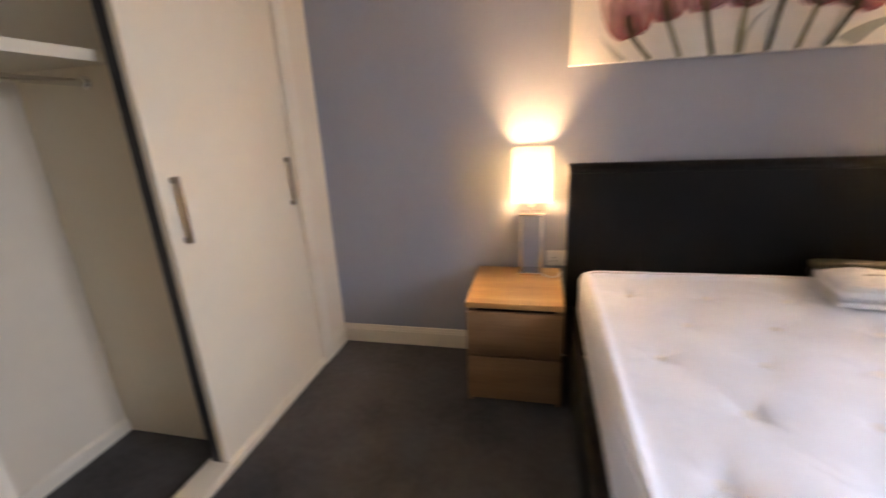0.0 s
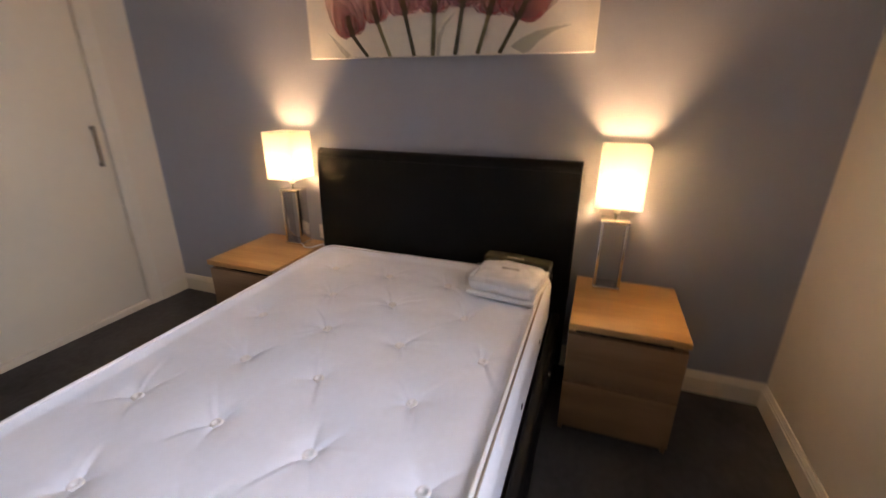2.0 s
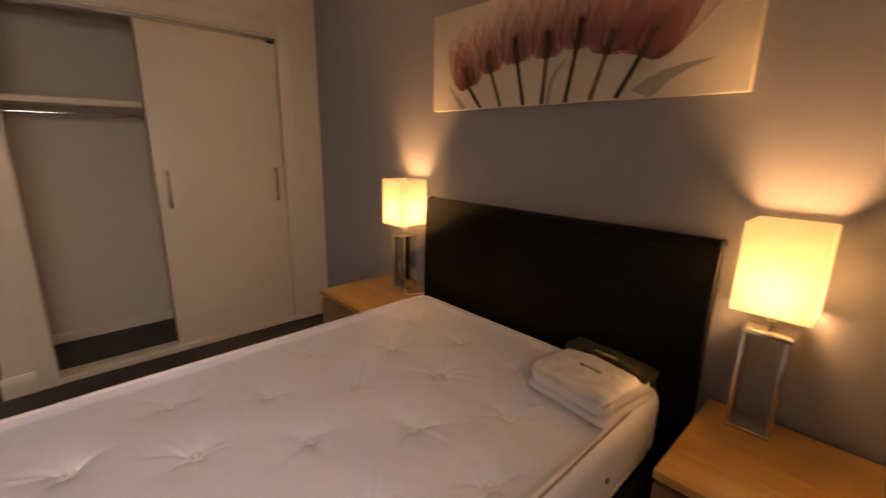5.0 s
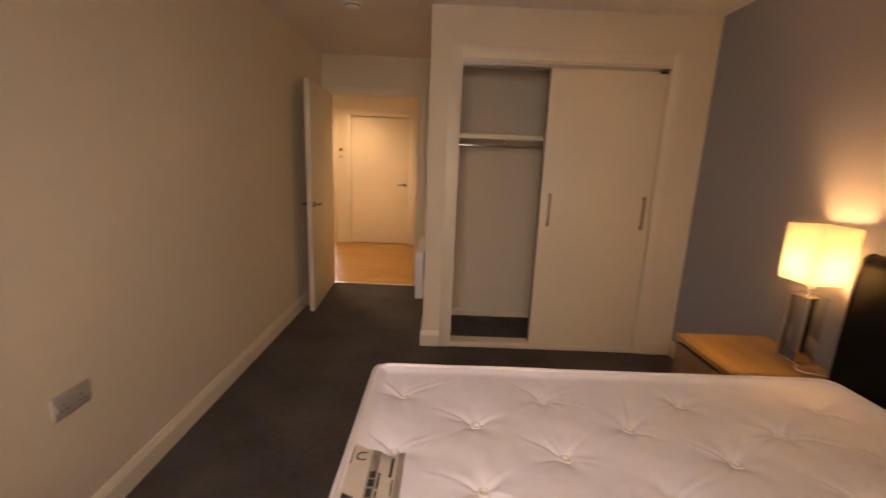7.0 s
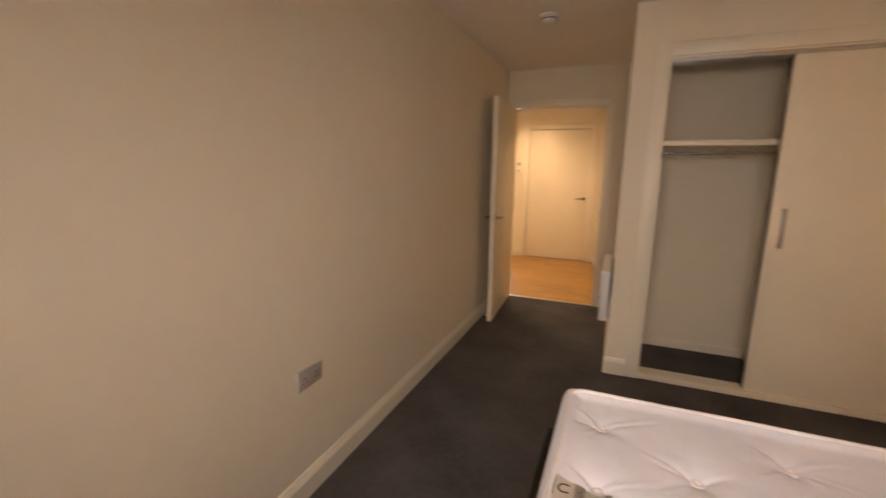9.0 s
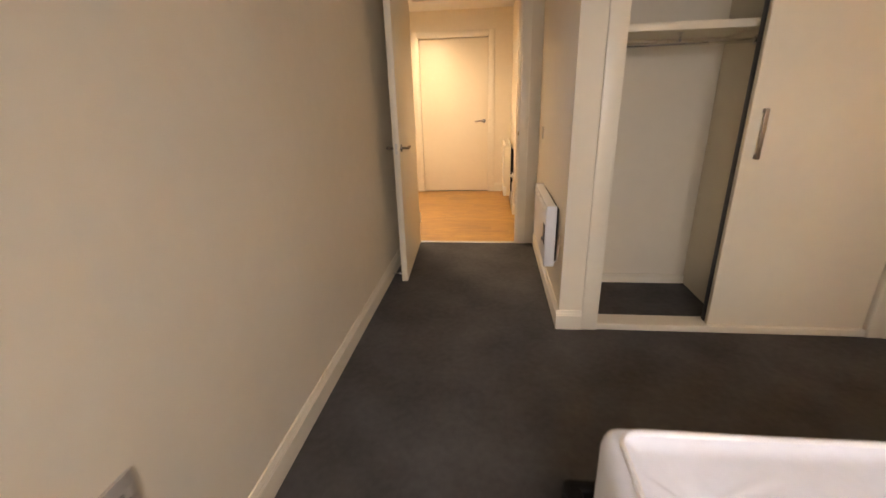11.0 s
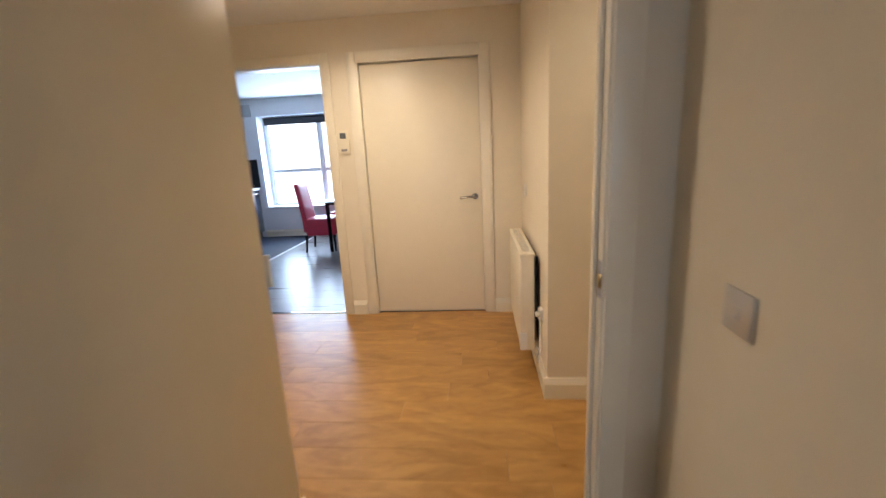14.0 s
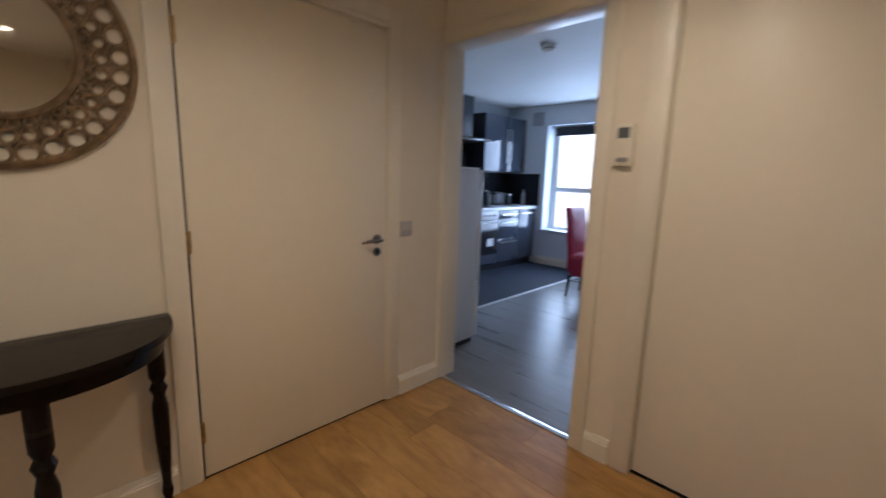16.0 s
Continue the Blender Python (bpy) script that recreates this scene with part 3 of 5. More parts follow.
trim("trim_kitchen_floor_strip", [(-2.392, -2.346, 4.6, 7.732, -0.004, 0.005)], "white plastic floor joint strip", M_UPVC, 0.002)


# ---- doors and their fittings ----
def lever(parent, m, flip=1, lock=False, mat=None):
    """A lever handle: round rose, neck and bent lever; built facing +x with the lever along +y * flip."""
    mat = mat or M_LEVER
    rose = rod((0, 0, 0), (0.009, 0, 0), 0.026, 0.024, 28)
    neck = rod((0.008, 0, 0), (0.050, 0, 0), 0.009, 0.008, 14)
    bar = tube([(0.048, -0.004 * flip, 0), (0.052, 0.012 * flip, 0.001), (0.054, 0.05 * flip, 0.003), (0.051, 0.09 * flip, -0.001), (0.044, 0.122 * flip, -0.006)],
               [0.0095, 0.0105, 0.0095, 0.0085, 0.0065], 12)
    h = part("handle", rose, mat, parent, "satin steel lever handle")
    h.matrix_basis = m
    part("neck", neck, mat, h)
    part("lever", bar, mat, h)
    if lock:
        ls = part("lock", rod((0, 0, -0.068), (0.009, 0, -0.068), 0.024, 0.022, 24), mat, parent, "round satin steel thumb-turn lock")
        ls.matrix_basis = m
        part("turn", box(0.008, 0.024, -0.004, 0.004, -0.080, -0.056, 0.002), M_DARK, ls)
    return h


def hinge(parent, x, y, z, mat, label):
    bm = rod((x, y, z - 0.045), (x, y, z + 0.045), 0.0080, None, 12)
    for dz in (-0.018, 0.018):
        rod((x, y, z + dz - 0.0008), (x, y, z + dz + 0.0008), 0.0090, None, 12, bm)
    part("hinge", bm, mat, parent, label)


def door_leaf(name, w, label, m, thick=0.044, h=2.032, shut=False, gap=None):
    """A flush door: x along its width from the hinge, its face at y 0."""
    d = thing(name, label, "door", m, "", "structure")
    g = 0.0015 if shut else 0.0
    part("leaf", box(g, w - g, 0, thick, 0.008, 0.008 + h - g, 0.003), M_DOOR, d)
    if shut:
        # board behind the leaf's edges; a dark material paints in the gap's shade
        part("gap_backing", box(-0.0005, w + 0.0005, 0.012, 0.030, 0.0015, 0.008 + h + 0.0005), gap, d, "backing board that colours the gap round the closed leaf")
    return d


# bedroom door, standing open along the wall: hinge edge by the frame, free edge into the room
d_bed = door_leaf("door_1", 0.926, "open white flush bedroom door beside the wall", pose(-0.062, 1.533, 0, 0, 0, -87))
lever(d_bed, pose(0.866, 0.044, 0.99, 0, 0, 90), 1)
lever(d_bed, pose(0.866, 0.0, 0.99, 0, 0, -90), -1)
part("latch", box(0.924, 0.9268, 0.014, 0.030, 0.955, 1.025, 0.001), M_NICKEL, d_bed, "steel latch plate")
for hz in (0.25, 1.05, 1.80):
    hinge(d_bed, -0.004, 0.048, hz, M_TRIM, "white painted butt hinge")
d_hall = door_leaf("door_2", 0.926, "closed white flush hall door with lever handle", pose(-0.327, 3.890, 0), shut=True, gap=M_TRIM)
lever(d_hall, pose(0.870, 0.0, 0.985, 0, 0, -90), -1)
# dark backing here stands in for shade in the gap round the leaf
d_cup = door_leaf("door_3", 0.958, "closed white flush cupboard door with thumb-turn lock", pose(-1.577, 2.476, 0, 0, 0, 90), shut=True, gap=M_JOINT)
lever(d_cup, pose(0.895, 0.0, 0.966, 0, 0, -90), -1, True)
for hz in (0.22, 1.03, 1.80):
    hinge(d_cup, 0.0, -0.006, hz, M_BRASS, "tarnished brass butt hinge")
strike = thing("strike_plate", "small steel strike plate on the door frame", "strike plate", pose(0.8845, 1.505, 1.0))
part("plate", box(-0.002, 0.0, 0.030, 0.060, -0.05, 0.05, 0.0008), M_STEEL, strike)
part("keep", box(-0.009, -0.001, 0.020, 0.034, -0.018, 0.018, 0.002), M_BRASS, strike)
stopper = thing("door_stop", "small chrome door stop on the skirting board", "door stop", pose(-0.100, 0.672, 0.045))
part("spring", rod((0, 0, 0), (0.055, 0, 0), 0.005, None, 12), M_CHROME, stopper)
part("tip", rod((0.055, 0, 0), (0.068, 0, 0), 0.008, 0.007, 14), M_PLASTIC, stopper)


def plate(name, label, category, m, w, h, rockers=(), depth=0.009, sockets=0, group=""):
    """A wall plate facing +x, with rockers at the given y."""
    t = thing(name, label, category, m, group)
    face = M_NICKEL if "nickel" in label else M_OLDHEAT if "cream" in label else M_PLASTIC
    part("faceplate", box(0.0, depth, -w / 2, w / 2, -h / 2, h / 2, 0.003), face, t)
    for ry in rockers:
        part("rocker", prism([(depth - 0.001, -0.013), (depth + 0.004, -0.012), (depth + 0.001, 0.012), (depth - 0.001, 0.013)], ry - 0.007, ry + 0.007, "y"), face, t)
    for k in range(sockets):
        oy = (-0.036, 0.036)[k] if sockets == 2 else 0
        for sy, sz, sh in ((0, 0.004, 0.008), (-0.011, -0.016, 0.005), (0.011, -0.016, 0.005)):
            part("pin_slot", box(depth - 0.001, depth + 0.0006, oy + sy - 0.003, oy + sy + 0.003, sz - sh / 2, sz + sh / 2), M_DARK, t)
    return t


plate("wall_socket", "matt nickel double socket low on the cream wall", "wall socket", pose(-0.118, -1.72, 0.545), 0.150, 0.088, (-0.058, 0.058), 0.010, 2)
plate("light_switch", "matt nickel light switch beside the bedroom door", "light switch", pose(1.055, 1.238, 1.028, 0, 0, 180), 0.086, 0.086, (0,))
plate("cable_outlet", "small cream cable outlet plate beside the heater", "cable outlet", pose(1.055, 0.125, 0.505, 0, 0, 180), 0.060, 0.060, (), 0.006)
plate("light_switch", "matt nickel light switch beside the cupboard door", "light switch", pose(-1.58, 3.578, 1.01), 0.086, 0.086, (-0.012, 0.012))
plate("light_switch", "white plastic switch above the hall heater", "light switch", pose(0.915, 3.55, 1.05, 0, 0, 180), 0.070, 0.086, (0,))
thermo = thing("thermostat", "cream room thermostat with dark grey display", "thermostat", pose(-0.487, 3.857, 1.505, 0, 0, -90))
part("case", box(0, 0.022, -0.042, 0.042, -0.128, 0.045, 0.004), M_OLDHEAT, thermo)
part("button", box(0.0215, 0.0245, -0.024, 0.024, -0.112, -0.094, 0.0015), M_GRILL, thermo, "grey button strip")
part("display", box(0.0215, 0.0235, -0.026, 0.022, -0.014, 0.030, 0.0008), M_LCD, thermo, "dark grey display")

# ---- ceiling fittings ----


def detector(label, x, y, z):
    t = thing("smoke_detector", label, "smoke detector", pose(x, y, z, 180, 0, 0))
    part("base", lathe([(0.0, 0.0), (0.064, 0.0), (0.064, 0.014), (0.056, 0.018), (0.0, 0.018)], 32), M_PLASTIC, t)
    part("head", lathe([(0.0, 0.014), (0.050, 0.014), (0.052, 0.022), (0.046, 0.042), (0.032, 0.052), (0.0, 0.054)], 32), M_PLASTIC, t)
    part("vent_ring", lathe([(0.042, 0.022), (0.0530, 0.023), (0.0530, 0.031), (0.042, 0.032)], 32, closed=True), M_GRILL, t)


detector("white round smoke detector on the bedroom ceiling", 0.52, 0.02, CEIL)
detector("white round smoke detector on the kitchen ceiling", -1.75, 5.24, KCEIL)
# fittings for all three; the second and third are unseen additions
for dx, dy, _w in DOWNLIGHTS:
    t = thing("downlight", "small lit recessed ceiling downlight with white rim, two of the three added", "downlight", pose(dx, dy, HCEIL, 180, 0, 0), "hall downlights")
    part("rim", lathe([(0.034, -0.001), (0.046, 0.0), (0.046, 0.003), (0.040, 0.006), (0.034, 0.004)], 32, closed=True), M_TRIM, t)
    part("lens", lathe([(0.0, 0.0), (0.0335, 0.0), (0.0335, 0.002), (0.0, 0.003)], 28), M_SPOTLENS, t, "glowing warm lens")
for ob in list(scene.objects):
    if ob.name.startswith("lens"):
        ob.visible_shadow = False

# ---- windows ----


def window(name, label, x0, x1, z0, z1, y, face, bars, transom, sill_out):
    """A window across x; face is the way into the room along y."""
    w = thing(name, label, "window", None, "", "structure")
    f = 0.062

    def fr(nm, a0, a1, b0, b1):
        part(nm, box(a0, a1, y - 0.035, y + 0.035, b0, b1, 0.006), M_UPVC, w)
    fr("window_frame", x0, x1, z0, z0 + f)
    fr("window_frame", x0, x1, z1 - f, z1)
    fr("window_frame", x0, x0 + f, z0 + f, z1 - f)
    fr("window_frame", x1 - f, x1, z0 + f, z1 - f)
    edges = [x0 + f, *bars, x1 - f]
    for b in bars:
        fr("mullion", b - 0.045, b + 0.045, z0 + f, z1 - f)
    for i, (a, b) in enumerate(zip(edges, edges[1:])):
        a2, b2 = a + (0.045 if i else 0), b - (0.045 if i + 1 < len(edges) - 1 else 0)
        part("transom", box(a2, b2, y - 0.03, y + 0.03, transom - 0.035, transom + 0.035, 0.005), M_UPVC, w)
        for c, d in ((z0 + f, transom - 0.035), (transom + 0.035, z1 - f)):
            pane = part("pane", box(a2, b2, y - 0.003, y + 0.003, c, d), M_GLASS, w, "", False)
            pane.visible_shadow = False
    part("window_sill", box(x0 - 0.04, x1 + 0.04, min(y + 0.04 * face, y + sill_out * face), max(y + 0.04 * face, y + sill_out * face), z0 - 0.004, z0 + 0.022, 0.006),
         M_UPVC, w, "white window board")
    return w


window("window_1", "white plastic framed kitchen window under bright sky", -3.23, -1.20, 0.52, 2.11, 8.005, -1, (-2.215,), 1.16, 0.28)
window("window_2", "white plastic framed bedroom window between curtains", 0.30, 1.70, 0.90, 2.12, -3.80, 1, (1.0,), 1.65, 0.11)
blind = thing("roller_blind", "rolled-up charcoal blind at the head of the kitchen window", "roller blind", pose(-2.215, 7.93, 2.062))
part("roll", rod((-0.97, 0, 0), (0.97, 0, 0), 0.030, None, 20), M_BLIND, blind)
part("cloth", box(-0.96, 0.96, -0.031, -0.026, -0.085, 0.0, 0.001), M_BLIND, blind)
part("bottom_bar", box(-0.96, 0.96, -0.037, -0.022, -0.100, -0.082, 0.004), M_BLIND, blind)
part("bracket", box(-0.988, -0.972, -0.02, 0.02, -0.03, 0.045, 0.002), M_PLASTIC, blind)
part("bracket", box(0.972, 0.988, -0.02, 0.02, -0.03, 0.045, 0.002), M_PLASTIC, blind)
structure("backdrop_north", box(-14, 10, 16.0, 16.1, -3, 14), M_DAYLIGHT, "bright overcast sky beyond the kitchen window", "sky")
structure("backdrop_south", box(-10, 12, -12.1, -12.0, -3, 14), M_DAYLIGHT, "bright overcast sky beyond the bedroom window", "sky")


def curtain(x0, x1, label):
    t = thing("curtain", label, "curtain", pose(0, -3.655, 0), "bedroom curtains")
    bm = bmesh.new()
    n, zs = 60, (0.012, 0.4, 0.9, 1.4, 1.9, 2.20)
    grid = []
    for z in zs:
        row = []
        for i in range(n + 1):
            u = i / n
            amp = 0.026 + 0.006 * math.sin(7 * u + z)
            row.append((x0 + (x1 - x0) * u, amp * math.sin(u * 2 * math.pi * 5.5 + 0.25 * math.sin(z * 2)), z))
        grid.append(row)
    for side in (-0.003, 0.003):
        vv = [[bm.verts.new((p[0], p[1] + side, p[2])) for p in row] for row in grid]
        for a, b in zip(vv, vv[1:]):
            for i in range(n):
                bm.faces.new((a[i], a[i + 1], b[i + 1], b[i]))
    part("cloth", bm, M_CURTAIN, t)
    return t


curtain(1.58, 1.865, "dark navy curtain drawn aside from the bedroom window")
curtain(0.06, 0.36, "dark navy curtain drawn aside from the bedroom window")
pole = thing("curtain_pole", "dark metal curtain pole over the bedroom window", "curtain pole", pose(1.02, -3.655, 2.215))
part("rail", rod((-1.03, 0, 0), (1.03, 0, 0), 0.013, None, 16), M_DARK, pole)
for ex in (-1.04, 1.04):
    part("finial", lathe([(0.0, -0.028), (0.018, -0.02), (0.024, 0.0), (0.018, 0.02), (0.0, 0.028)], 16, at=(ex, 0, 0)), M_DARK, pole)
for ex in (-0.9, 0.9):
    part("bracket", rod((ex, -0.066, 0), (ex, 0, 0), 0.008, None, 12), M_DARK, pole)

# ---- built-in wardrobe ----
ward = thing("wardrobe", "built-in wardrobe with a white sliding door pushed aside", "wardrobe", pose(0, 0, 0))
front = part("sliding_door", box(1.887, 2.694, 0.012, 0.044, 0.041, 2.088, 0.002), M_DOOR, ward, "white satin sliding door, half open")
part("sliding_door", box(1.905, 2.695, 0.068, 0.090, 0.041, 2.075, 0.002), M_DOOR, ward, "white satin sliding door behind the first")
for hx in (1.947, 2.634):
    bm = box(hx - 0.010, hx + 0.010, -0.014, -0.005, 0.978, 1.217, 0.003)
    for hz in (0.990, 1.205):
        merge(bm, box(hx - 0.009, hx + 0.009, -0.006, 0.0125, hz - 0.011, hz + 0.011, 0.003))
    part("handle", bm, M_HANDLE, front, "brown steel bar handle")
# dark strip across the gap from the front door to the rear one
part("gap_strip", box(1.888, 1.903, 0.0445, 0.088, 0.041, 2.08, 0.001), M_DARK, front, "dark strip between the two sliding doors")
part("bracket", box(2.635, 2.690, 0.006, 0.050, 2.058, 2.089, 0.003), M_DARK, front, "black roller bracket")
part("top_track", boxes((1.2745, 2.7005, 0.006, 0.010, 2.070, 2.092), (1.2745, 2.7005, 0.056, 0.060, 2.070, 2.092), (1.2745, 2.7005, 0.100, 0.104, 2.070, 2.092)), M_STEEL, ward)
part("partition", box(2.03, 2.052, 0.12, 0.69, 0, 2.42, 0.001), M_DOOR, ward, "pale inner partition board")
part("shelf", box(1.175, 2.03, 0.16, 0.69, 1.600, 1.622, 0.002), M_DOOR, ward, "white wardrobe shelf")
part("shelf_lip", box(1.175, 2.03, 0.142, 0.16, 1.586, 1.622, 0.002), M_DOOR, ward)
part("hanging_rail", rod((1.177, 0.36, 1.545), (2.029, 0.36, 1.545), 0.0125, None, 16), M_CHROME, ward, "chrome hanging rail")
for hx in (1.178, 2.022):
    part("rail_socket", rod((hx, 0.36, 1.545), (hx + 0.006, 0.36, 1.545), 0.024, None, 20), M_CHROME, ward)
part("rail_bracket", boxes((1.640, 1.652, 0.352, 0.368, 1.552, 1.600), (1.632, 1.660, 0.345, 0.375, 1.594, 1.600)), M_CHROME, ward)

# ---- bedroom heater ----
ph = thing("panel_heater", "white electric panel heater on the passage wall", "heater", pose(1.055, 0.54, 0))
part("body", box(-0.075, -0.018, -0.338, 0.338, 0.315, 0.690, 0.010, None, 3), M_HEATER, ph)
part("end_cap", box(-0.080, -0.016, -0.345, -0.326, 0.310, 0.695, 0.008, None, 3), M_HEATER, ph)
part("end_cap", box(-0.080, -0.016, 0.326, 0.345, 0.310, 0.695, 0.008, None, 3), M_HEATER, ph)
part("grille", box(-0.0765, -0.070, -0.318, 0.318, 0.640, 0.682, 0.001), M_GRILL, ph, "grey outlet grille along the top edge")
for k in range(5):
    part("grille_slat", box(-0.0785, -0.073, -0.318, 0.318, 0.6435 + k * 0.0085, 0.6465 + k * 0.0085), M_HEATER, ph)
part("control_panel", box(-0.078, -0.071, -0.292, -0.208, 0.435, 0.560, 0.003), M_DARK, ph, "black control panel")
part("knob", rod((-0.078, -0.250, 0.465), (-0.090, -0.250, 0.465), 0.012, 0.010, 18), M_GRILL, ph)
# dark plate added to colour in the shadow between heater and wall
part("gap_plate", box(-0.0185, -0.004, -0.325, 0.325, 0.330, 0.672, 0.001), M_DARK, ph, "dark plate in the gap behind the heater")
for by in (-0.22, 0.22):
    part("wall_bracket", box(-0.019, -0.0, by - 0.02, by + 0.02, 0.36, 0.66, 0.002), M_STEEL, ph)
part("cable", tube([(-0.03, -0.33, 0.36), (-0.014, -0.355, 0.345), (-0.008, -0.38, 0.37), (-0.006, -0.40, 0.44), (-0.006, -0.412, 0.478)], 0.004, 8), M_PLASTIC, ph)

# ---- hall heater ----
hh = thing("storage_heater", "ivory wall heater with grey top grille in the hall", "heater", pose(0.915, 3.20, 0))
part("body", box(-0.118, -0.035, -0.384, 0.40, 0.158, 0.752, 0.010, None, 3), M_OLDHEAT, hh)
part("top_rim", box(-0.121, -0.032, -0.388, 0.404, 0.742, 0.760, 0.006, None, 3), M_OLDHEAT, hh)
part("grille", box(-0.104, -0.050, -0.345, 0.372, 0.757, 0.7615, 0.001), M_JOINT, hh, "grey slotted air outlet")
for k in range(26):
    part("grille_slat", box(-0.104, -0.050, -0.345 + k * 0.028, -0.333 + k * 0.028, 0.759, 0.7635), M_OLDHEAT, hh)
for ga, gb in ((-0.110, -0.101), (-0.053, -0.044)):
    part("grille_edge", box(ga, gb, -0.352, 0.378, 0.758, 0.7650, 0.001), M_OLDHEAT, hh)
part("control_cover", box(-0.1215, -0.080, -0.391, -0.352, 0.163, 0.273, 0.004), M_PLASTIC, hh, "white plastic control cover")
part("wall_bracket", box(-0.036, 0.0, -0.25, -0.21, 0.30, 0.70, 0.002), M_DARK, hh)
part("wall_bracket", box(-0.036, 0.0, 0.21, 0.25, 0.30, 0.70, 0.002), M_DARK, hh)
part("gap_plate", box(-0.034, -0.022, -0.35, 0.37, 0.20, 0.72, 0.002), M_DARK, hh, "dark plate in the gap behind the heater")
spur = thing("cable_outlet", "round white cable outlet beside the hall heater", "cable outlet", pose(0.915, 2.745, 0.42, 0, 0, 180))
part("box", box(0.0, 0.022, -0.030, 0.030, -0.035, 0.035, 0.006, None, 3), M_PLASTIC, spur)
part("knob", rod((0.020, 0, 0.0), (0.040, 0, 0.0), 0.018, 0.016, 20), M_PLASTIC, spur)
part("cable", tube([(0.012, 0, -0.03), (0.014, 0.004, -0.12), (0.020, 0.02, -0.22), (0.030, 0.06, -0.275), (0.045, 0.10, -0.25), (0.055, 0.125, -0.18)], 0.0045, 8), M_PLASTIC, spur)
part("cable", tube([(0.012, 0.01, -0.03), (0.012, 0.022, -0.14), (0.018, 0.045, -0.20), (0.03, 0.085, -0.205), (0.045, 0.12, -0.15)], 0.004, 8), M_PLASTIC, spur)

# ---- bed ----
MX0, MX1, MY0, MY1, MZ0, MZ1 = 0.905, 2.845, -2.705, -1.430, 0.345, 0.590
TUFTS = [(2.095 + 0.52 * k, y) for k in (-2, -1, 0, 1) for y in (-2.56, -2.25, -1.945, -1.635)] + \
        [(1.835 + 0.52 * k, y) for k in (-1, 0, 1) for y in (-2.415, -2.09, -1.795)]
TUFTS = [(x, y) for x, y in TUFTS if MX0 + 0.09 < x < MX1 - 0.09]


random.seed(31)
FOLDS = {p: [(radians(q + random.uniform(-14, 14)), random.uniform(0.10, 0.215), random.uniform(0.004, 0.0078)) for q in (32, 148, 212, 328, random.choice((60, 120, 180, 290))) if random.random() < 0.8] for p in TUFTS}


def sag(x, y):
    """Height of the ticking over the flat top: hollows and pinch folds round each tuft, and a soft rim."""
    d = min(x - MX0, MX1 - x, y - MY0, MY1 - y)
    if d < 0.004:
        return 0.0
    edge = min(1.0, d / 0.07)
    z = -0.012 * edge + 0.010 * math.exp(-((d - 0.03) / 0.025) ** 2)
    for tx, ty in TUFTS:
        dx, dy = x - tx, y - ty
        r = math.hypot(dx, dy)
        if r < 0.22:
            a = math.atan2(dy, dx)
            z -= 0.017 * math.exp(-(r / 0.035) ** 2) + 0.010 * math.exp(-(r / 0.11) ** 2)
            z += 0.0020 * math.sin(5 * a + 9 * tx + 5 * ty) * math.exp(-((r - 0.06) / 0.05) ** 2) * edge
            for fa, fl, fd in FOLDS[tx, ty]:
                along, off = dx * math.cos(fa) + dy * math.sin(fa), dy * math.cos(fa) - dx * math.sin(fa)
                off += 0.10 * along * along * math.sin(fa * 7)
                if 0 < along < fl:
                    wdt = 0.006 + 0.03 * along
                    z += fd * (math.exp(-((off - wdt) / wdt) ** 2) - math.exp(-(off / wdt) ** 2)) * (1 - along / fl) * min(1, along / 0.02) * edge
    z += 0.006 * noise.noise((x * 3.1, y * 3.1, 0.3)) * edge + 0.0022 * noise.noise((x * 14, y * 9, 1.7)) * edge
    return z


bed = thing("bed_frame", "black faux leather double bed frame with scrolled headboard", "bed", pose(0, 0, 0))
HB = [(2.896, 0.06), (2.897, 0.45), (2.899, 0.70), (2.903, 0.92), (2.909, 1.03), (2.916, 1.065), (2.919, 1.072), (2.915, 1.080), (2.921, 1.100), (2.936, 1.113), (2.955, 1.117),
      (2.973, 1.110), (2.983, 1.094), (2.982, 1.070), (2.972, 1.050), (2.968, 0.98), (2.966, 0.70), (2.966, 0.06)]
part("headboard", prism(HB, -2.778, -1.374, "y", None, 0.008), M_LEATHER, bed, "padded black faux leather headboard with a rolled top edge")
part("headboard_piping", tube([(2.915, -2.770 + 0.0695 * k, 1.0735) for k in range(21)], 0.0035, 8), M_LEATHER, bed)
for sy in (-2.7775, -1.3745):
    part("headboard_piping", tube([(x - 0.002 if i < 10 else x, sy + (0.0 if sy < -2 else 0.001), z) for i, (x, z) in enumerate(HB[1:13])], 0.004, 8), M_LEATHER, bed)
for y0, y1 in ((-2.752, -2.712), (-1.424, -1.386)):
    part("side_rail", box(0.852, 2.897, y0, y1, 0.10, 0.362, 0.012, None, 3), M_LEATHER, bed)
part("foot_rail", box(0.846, 0.892, -2.752, -1.386, 0.10, 0.362, 0.014, None, 3), M_LEATHER, bed)
part("slat_base", boxes(*[(0.95 + k * 0.145, 1.02 + k * 0.145, -2.64, -1.50, 0.318, 0.336) for k in range(13)]), M_OAK, bed, "sprung wooden slats under the mattress")
part("centre_rail", box(0.892, 2.862, -2.10, -2.05, 0.27, 0.318, 0.004), M_DARK, bed)
for lx in (0.90, 2.80):
    for ly in (-2.72, -1.43):
        part("leg", rod((lx, ly, 0), (lx, ly, 0.115), 0.024, 0.030, 16), M_DARK, bed)
